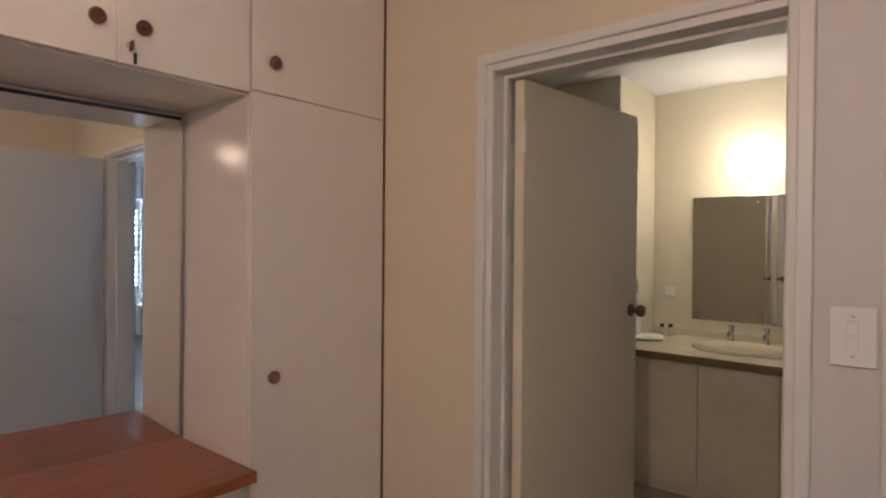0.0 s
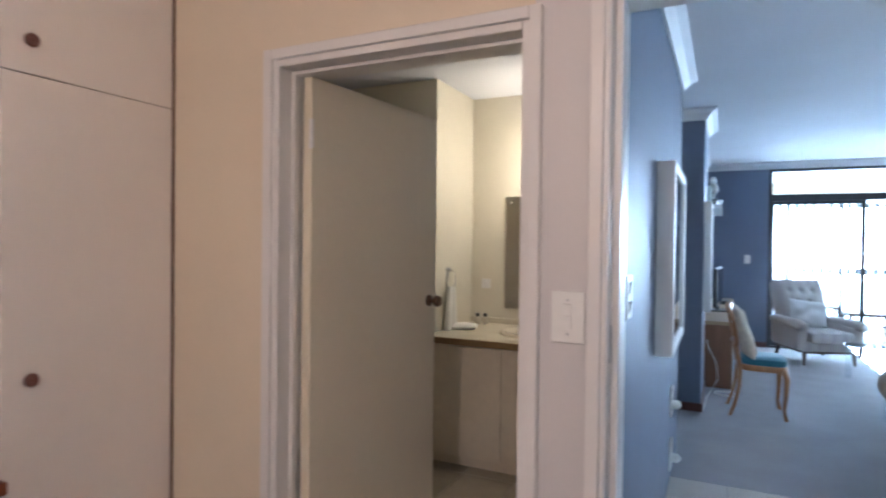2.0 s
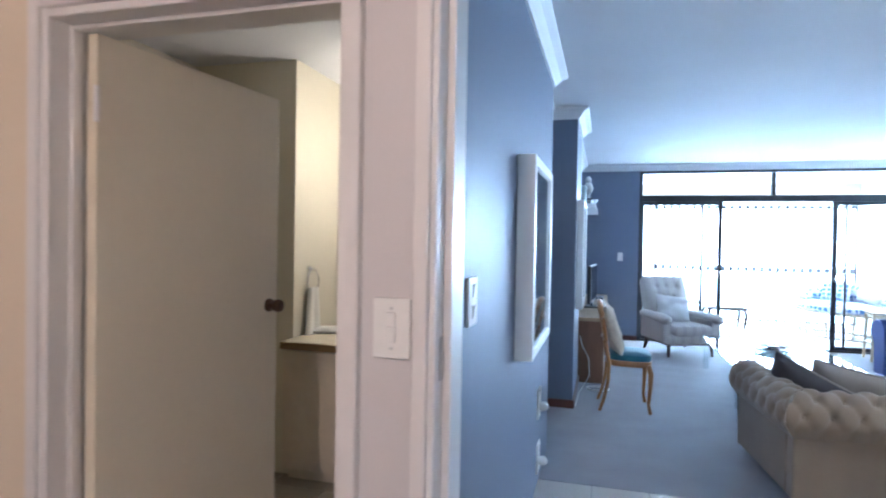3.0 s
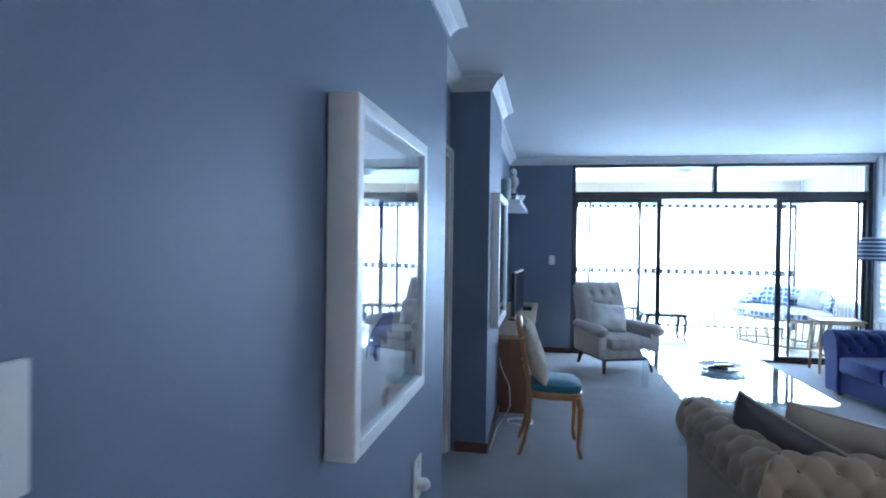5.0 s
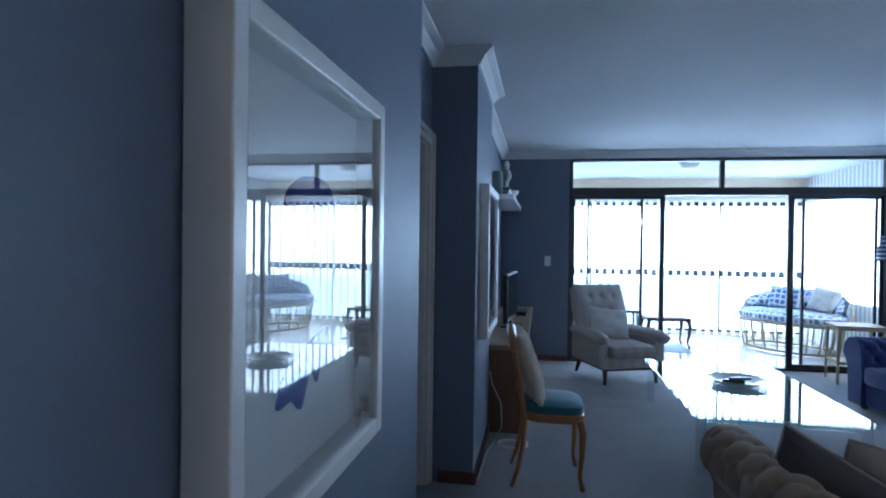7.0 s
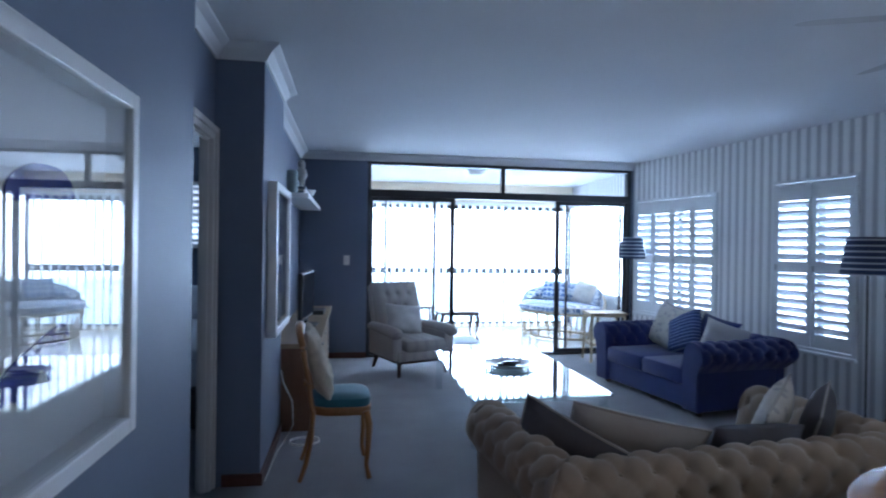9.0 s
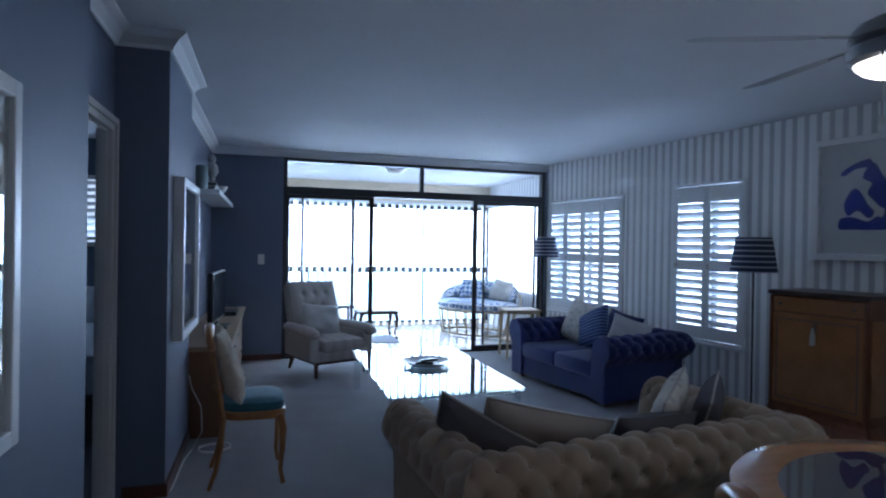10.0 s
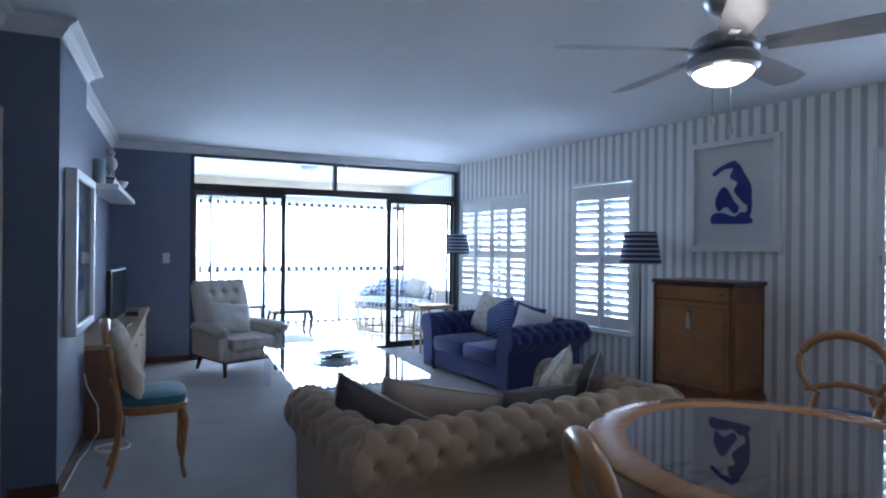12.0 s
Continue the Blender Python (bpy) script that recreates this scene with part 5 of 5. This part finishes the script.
# ---- ceiling fan ----
def ceiling_fan(m):
    f = thing("ceiling_fan", "brushed nickel ceiling fan with five grey blades and a lit bowl", "ceiling fan", m)
    part("canopy", lathe(B(), [(0.062, 0), (0.072, -0.06), (0.080, -0.18), (0.076, -0.235), (0.055, -0.272), (0.018, -0.288)], 32), silver, f, smooth=True)
    part("rod", lathe(B(), [(0.012, -0.27), (0.012, -0.37)], 14), silver, f)
    part("motor", lathe(B(), [(0.022, -0.352), (0.060, -0.360), (0.098, -0.380), (0.122, -0.406), (0.130, -0.430), (0.118, -0.440)], 40), silver, f, smooth=True)
    part("collar", lathe(B(), [(0.090, -0.438), (0.092, -0.452), (0.126, -0.456), (0.134, -0.466), (0.131, -0.500), (0.114, -0.514)], 40), silver, f, smooth=True)
    part("bowl", lathe(B(), [(0.113, -0.510), (0.106, -0.524), (0.086, -0.543), (0.056, -0.557), (0.026, -0.565), (0.004, -0.567)], 40), fan_globe, f, "lit frosted glass bowl", smooth=True)
    for i in range(5):
        bm = B()
        def s(u, v):
            w = 0.052 + 0.018 * math.sin(math.pi * min(1, u * 1.3) * 0.5)
            if u > 0.9:
                w *= math.sqrt(max(0.05, 1 - ((u - 0.9) / 0.105) ** 2))
            return Vector((0.15 + 0.52 * u, (v - 0.5) * 2 * w, 0.0))
        g = sheet(bm, s, 20, 6)
        bmesh.ops.solidify(bm, geom=bm.faces[:], thickness=0.006)
        b = part("blade", bm, blade_grey, f, m=pose(0, 0, -0.425, 0, 0, 72 * i) @ pose(0, 0, 0, -12, 0, 0))
        part("blade_arm", bx(B(), 0.09, -0.018, -0.006, 0.24, 0.018, 0.0, 0.002), silver, b)
    for x, y, z in ((-0.132, -0.026, -0.73), (-0.105, -0.082, -0.77)):
        c = part("pull_chain", tube(B(), [(x, y, -0.49), (x, y, z)], 0.0022, 6), silver, f)
        part("pull", lathe(B(), [(0.003, 0.02), (0.008, 0.012), (0.008, -0.008), (0.003, -0.014)], 12, pose(x, y, z)), plastic_white, c, smooth=True)


# blades swung so that one points back down the room
ceiling_fan(pose(2.76, 3.48, CEIL, 0, 0, 13.5))


# ---- floor lamps ----
shade_cloth = mat("striped_shade_cloth", (0.035, 0.05, 0.11), 0.85, 0.06, 5, 160, 0.1)
pattern(shade_cloth, lambda n, l, s: (stripe_factor(n, l, s, 2, 0.046, 0.30, 0.03), (0.48, 0.50, 0.54)))


def floor_lamp(m, z0, z1, r0, r1, label):
    l = thing("floor_lamp", label, "floor lamp", m, "striped floor lamps")
    part("base", lathe(B(), [(0.13, 0), (0.135, 0.008), (0.13, 0.016), (0.03, 0.026), (0.012, 0.04)], 28), alu, l, smooth=True)
    part("pole", lathe(B(), [(0.009, 0.03), (0.009, z0 + 0.12), (0.016, z0 + 0.13), (0.016, z0 + 0.18)], 12), alu, l, smooth=True)
    bm = B()
    n = 36
    rings = [[bm.verts.new((r * math.cos(2 * math.pi * i / n), r * math.sin(2 * math.pi * i / n), z)) for i in range(n)] for r, z in ((r0, z0), (r1, z1), (r1 - 0.004, z1), (r0 - 0.004, z0))]
    for a, b in zip(rings, rings[1:] + rings[:1]):
        for i in range(n):
            bm.faces.new((a[i], a[(i + 1) % n], b[(i + 1) % n], b[i]))
    part("shade", bm, shade_cloth, l, "navy and white banded cloth shade", smooth=True)


floor_lamp(PAPER @ pose(3.385, -0.30, 0), 1.24, 1.54, 0.19, 0.142, "slim black floor lamp with a striped shade beside the cabinet")
floor_lamp(PAPER @ pose(0.33, -0.25, 0), 1.30, 1.57, 0.17, 0.127, "slim black floor lamp with a striped shade in the corner")


# ---- drinks cabinet ----
def cabinet(m, W, D, H):
    c = thing("drinks_cabinet", "polished walnut cabinet with a dark top and burr door", "cabinet", m)
    h = W / 2
    part("body", bx(B(), -h + 0.01, -D + 0.02, 0.10, h - 0.01, 0, H - 0.035, 0.004), wood_cab, c)
    bm = B()
    bx(bm, -h - 0.012, -D - 0.012, H - 0.035, h + 0.012, 0.0, H, 0.008)
    part("top", bm, wood_dark, c, "dark polished top")
    bm = B()
    prof = [(0, 0), (0.035, 0.0), (0.04, 0.05), (0.035, 0.10), (0.012, 0.15), (0.004, 0.20), (0, 0.20)]
    for a, b, c0, d0 in ((-h, -D, h, -D), (h, -D, h, 0)):
        r0, r1 = [], []
        n = Vector((0, -1)) if b == d0 else Vector((1, 0))
        for o, z in prof:
            k = o
            r0.append(bm.verts.new((a + n.x * o + (-k if b == d0 else 0), b + n.y * o + (0 if b == d0 else -k), z)))
            r1.append(bm.verts.new((c0 + n.x * o + (k if b == d0 else 0), d0 + n.y * o, z)))
        for i in range(len(prof)):
            j = (i + 1) % len(prof)
            bm.faces.new((r0[i], r1[i], r1[j], r0[j]))
        bm.faces.new(r0), bm.faces.new(r1[::-1])
    bx(bm, -h + 0.002, -D + 0.002, 0.0, h - 0.002, 0, 0.11)
    part("plinth", bm, wood_cab, c, "moulded swelling plinth")
    dr = part("drawer", bx(B(), -h + 0.03, -D, H - 0.16, h - 0.03, -D + 0.02, H - 0.05, 0.004), wood_burr, c)
    for x in (-h + 0.09, h - 0.09):
        part("drawer_knob", lathe(B(), [(0.012, 0), (0.012, 0.004), (0.006, 0.012), (0.010, 0.02), (0.003, 0.024)], 14, pose(x, -D, H - 0.105, 90)), bronze, dr, smooth=True)
    door = part("fall_front", bx(B(), -h + 0.03, -D, 0.24, h - 0.03, -D + 0.02, H - 0.175, 0.004), wood_burr, c, "figured burr veneer front")
    bm = B()
    a, b, z0, z1 = -h + 0.06, h - 0.06, 0.28, H - 0.215
    for p in ((a, z0, b, z0 + 0.008), (a, z1 - 0.008, b, z1), (a, z0 + 0.008, a + 0.008, z1 - 0.008), (b - 0.008, z0 + 0.008, b, z1 - 0.008)):
        bx(bm, p[0], -D - 0.003, p[1], p[2], -D + 0.001, p[3])
    part("inlay", bm, wood_dark, door)
    part("escutcheon", bx(B(), -0.014, -D - 0.004, H - 0.29, 0.014, -D, H - 0.23, 0.001), bronze, door)
    part("key", tube(B(), [(0, -D - 0.004, H - 0.255), (0, -D - 0.03, H - 0.255)], 0.004, 6), bronze, door)
    part("tassel", lathe(B(), [(0.004, 0.0), (0.010, -0.015), (0.008, -0.03), (0.017, -0.05), (0.018, -0.13), (0.004, -0.135)], 14, pose(0, -D - 0.03, H - 0.262)), cushion_stone, door, "silky cord tassel", smooth=True)
    for x in (-h + 0.004, h - 0.024):
        part("pilaster", bx(B(), x, -D - 0.006, 0.2, x + 0.02, -D + 0.02, H - 0.04, 0.003), wood_cab, c)
    part("side_inlay", bx(B(), h - 0.011, -D + 0.06, 0.26, h - 0.006, -0.05, H - 0.18, 0.001), wood_burr, c)


cabinet(PAPER @ pose(4.045, -0.012, 0, 0, 0, 0), 0.72, 0.50, 1.12)


# ---- desk, television and shelf ----
def desk():
    d = thing("media_desk", "long beech veneer media desk with drawers along the blue wall", "desk", pose(0, 0, 0))
    part("desktop", bx(B(), 0.118, 6.56, 0.63, 0.505, 9.38, 0.665, 0.004), wood_desk, d)
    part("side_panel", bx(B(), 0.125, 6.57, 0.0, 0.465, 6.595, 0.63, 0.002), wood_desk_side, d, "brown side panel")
    part("side_panel", bx(B(), 0.125, 9.33, 0.0, 0.465, 9.355, 0.63, 0.002), wood_desk, d)
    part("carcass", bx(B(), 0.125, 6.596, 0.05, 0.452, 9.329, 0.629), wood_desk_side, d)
    for i in range(4):
        for k in range(2):
            a = 6.60 + i * 0.682
            dr = part("drawer", bx(B(), 0.4525, a + 0.004, 0.06 + k * 0.285, 0.472, a + 0.678, 0.34 + k * 0.285, 0.003), wood_desk, d)
            part("drawer_pull", bx(B(), 0.472, a + 0.30, 0.2 + k * 0.285, 0.488, a + 0.41, 0.212 + k * 0.285, 0.003), silver, dr)
    t = thing("television", "small black flat television standing on the desk", "television", pose(0.335, 7.62, 0.666, 0, 0, 86))
    part("foot", bx(B(), -0.14, -0.09, 0, 0.14, 0.09, 0.014, 0.005), plastic_black, t)
    part("neck", bx(B(), -0.04, 0.0, 0.012, 0.04, 0.03, 0.09, 0.004), plastic_black, t)
    part("casing", bx(B(), -0.37, -0.005, 0.065, 0.37, 0.035, 0.50, 0.008), plastic_black, t)
    part("screen", bx(B(), -0.355, -0.008, 0.085, 0.355, -0.0045, 0.485), glossy_black, t, "glossy dark screen")
    b = thing("set_top_box", "black decoder box lying on the desk", "decoder", pose(0.36, 8.55, 0.666, 0, 0, 88))
    part("case", bx(B(), -0.14, -0.09, 0, 0.14, 0.09, 0.045, 0.005), plastic_black, b)
    s = thing("wall_shelf", "white floating shelf on the blue wall", "shelf", pose(0, 0, 0))
    part("board", bx(B(), 0.102, 7.45, 1.845, 0.345, 9.41, 1.89, 0.003), frame_white, s)
    # carved bird, books and a bowl on the shelf
    w = thing("ornamental_bird", "grey painted carved bird ornament on the shelf", "ornament", pose(0.25, 7.75, 1.965))
    bm = B()
    lathe(bm, [(0.045, -0.005), (0.045, 0.012), (0.012, 0.02), (0.012, 0.06), (0.04, 0.075), (0.058, 0.115), (0.05, 0.16), (0.028, 0.19), (0.036, 0.215), (0.036, 0.235), (0.022, 0.26), (0.003, 0.268)], 20)
    tube(bm, [(0, -0.03, 0.225), (0, -0.075, 0.215)], [0.010, 0.002], 8)
    part("figure", bm, stoneware, w, smooth=True)
    bm = B()
    tube(bm, [(0, 0.03, 0.10), (0, 0.10, 0.05), (0, 0.14, 0.02)], [(0.03, 0.015), (0.025, 0.01), (0.015, 0.004)], 10)
    part("tail", bm, stoneware, w, smooth=True)
    z = 1.891
    for i, (col, hh, dd) in enumerate((((0.10, 0.16, 0.18), 0.028, 0.15), ((0.36, 0.34, 0.30), 0.022, 0.14), ((0.08, 0.10, 0.12), 0.022, 0.13))):
        b = thing("book", "closed hardback book lying in a pile on the shelf", "book", pose(0.23, 7.75, z, 0, 0, 80 + 6 * i), "pile of books")
        part("cover", bx(B(), -0.12, -dd / 2, 0, 0.12, dd / 2, hh, 0.002), mat("book_cover", col, 0.5), b)
        part("pages", bx(B(), -0.115, -dd / 2 - 0.002, 0.003, 0.117, dd / 2 - 0.006, hh - 0.003), mount_white, b)
        z += hh + 0.0005
    v = thing("canister", "pale blue cylindrical canister on the shelf", "canister", pose(0.19, 7.52, 1.891))
    part("body", lathe(B(), [(0.045, 0), (0.05, 0.005), (0.05, 0.20), (0.04, 0.21)], 24), stoneware_blue, v, smooth=True)
    b = thing("glass_bowl", "silvery bowl on the shelf", "bowl", pose(0.25, 8.25, 1.891))
    part("bowl", lathe(B(), [(0.04, 0), (0.045, 0.008), (0.09, 0.05), (0.11, 0.095), (0.105, 0.095), (0.08, 0.05), (0.02, 0.012)], 24), pewter, b, smooth=True)
    c = thing("cable", "loose white cable hanging behind the desk", "cable", pose(0, 0, 0))
    part("lead", tube(B(), [(0.24, 6.40, 0.50), (0.26, 6.36, 0.42), (0.33, 6.30, 0.30), (0.34, 6.27, 0.14), (0.28, 6.24, 0.03), (0.25, 6.1, 0.012), (0.245, 5.8, 0.01), (0.24, 5.62, 0.01)], 0.004, 8), plastic_white, c, smooth=True)
    part("coil", tube(B(), [(0.42 + (0.10 + 0.004 * (i % 3)) * math.cos(i * 0.35), 6.28 + 0.09 * math.sin(i * 0.35), 0.012 + 0.0012 * i / 3) for i in range(40)], 0.005, 6), plastic_white, c, smooth=True)


glossy_black = mat("glossy_black_glass", (0.01, 0.01, 0.012), 0.08, 0.05, 6, 60, 0.0)
desk()


# ---- bamboo side table ----
t = thing("side_table", "bamboo side table with a glass top beside the navy sofa", "side table", pose(3.93, 9.02, 0, 0, 0, -6))
for sx in (-1, 1):
    for sy in (-1, 1):
        part("leg", tube(B(), [(sx * 0.22, sy * 0.17, 0), (sx * 0.205, sy * 0.155, 0.60)], 0.016, 8), cane, t, smooth=True)
for z in (0.58, 0.22):
    for sx in (-1, 1):
        part("rail", tube(B(), [(sx * 0.21, -0.16, z), (sx * 0.21, 0.16, z)], 0.013, 8), cane, t, smooth=True)
        part("rail", tube(B(), [(-0.21, sx * 0.16, z), (0.21, sx * 0.16, z)], 0.013, 8), cane, t, smooth=True)
part("top", bx(B(), -0.24, -0.19, 0.60, 0.24, 0.19, 0.618, 0.004), cane, t)
part("lower_shelf", bx(B(), -0.20, -0.15, 0.225, 0.20, 0.15, 0.235, 0.002), cane, t)

# ---- bedroom glimpsed through the doorway ----
b = thing("bed", "bed with white linen and a dark base", "bed", pose(-1.08, 7.62, 0))
part("base", bx(B(), -0.8, -1.1, 0.05, 0.8, 1.1, 0.36, 0.02), cushion_grey, b)
part("mattress", bx(B(), -0.8, -1.1, 0.36, 0.8, 1.1, 0.58, 0.05), bed_linen, b, smooth=True)
bm = B()
sheet(bm, lambda u, v: Vector(((u - 0.5) * 1.72, (v - 0.5) * 1.9 - 0.1, 0.62 + 0.025 * noise.noise(Vector((u * 6, v * 6, 0))) - 0.25 * max(0, abs(2 * u - 1) - 0.93) / 0.07)), 30, 30)
part("duvet", bm, bed_linen, b, smooth=True)
for x in (-0.4, 0.4):
    cushion("white pillow at the head of the bed", 0.65, 0.42, 0.16, bed_linen, pose(-1.08 + x, 8.5, 0.60, -30), 4.0)


def bedroom_window():
    t = thing("window_4", "small shuttered bedroom window, slats tilted open", "window", pose(-1.3, 9.44, 1.36))
    tagged(t, kind="structure")
    bm = B()
    for a, b, c, d in ((-0.45, -0.40, 0, 0.8), (0.40, 0.45, 0, 0.8), (-0.4, 0.4, 0, 0.05), (-0.4, 0.4, 0.75, 0.8), (-0.02, 0.02, 0.05, 0.75)):
        bx(bm, a, -0.03, c, b, 0.008, d, 0.003)
    part("window_frame", bm, shutter_white, t)
    part("daylight_pane", bx(B(), -0.4, -0.001, 0.05, 0.4, 0.004, 0.75), sky_pane, t)
    for i in range(9):
        part("slat", bx(B(), -0.4, -0.03, -0.003, 0.4, 0.03, 0.003), shutter_white, t, m=pose(0, -0.018, 0.09 + i * 0.078, -45))


sky_pane = glow("bright_sky_pane", (0.75, 0.88, 1.0), 2.5)
bedroom_window()


# ---- floor tiles ----
def tiles(name, x0, y0, nx, ny, size, material, parent_label, gap=0.006):
    p = thing(name, parent_label, "floor", pose(0, 0, 0))
    tagged(p, kind="structure")
    bm = B()
    bx(bm, 0, 0, -0.008, size - gap, size - gap, 0.0, 0.0015)
    me = None
    for i in range(nx):
        for j in range(ny):
            if me is None:
                ob = part("tile", bm, material, p)
                me = ob.data
            else:
                ob = new("tile", me)
                ob.parent = p
            ob.matrix_basis = pose(x0 + i * size, y0 + j * size, 0.0)


tiles("floor_tiles_entry", 0.10, 1.77, 19, 7, 0.3185, tile_floor, "cream tiles inside the living room doorway")
tiles("floor_tiles_bathroom", -2.05, 1.77, 6, 8, 0.335, tile_bath, "beige bathroom floor tiles")
tiles("floor_tiles_balcony", 0.2, 9.58, 14, 8, 0.32, tile_floor, "polished cream balcony floor tiles")
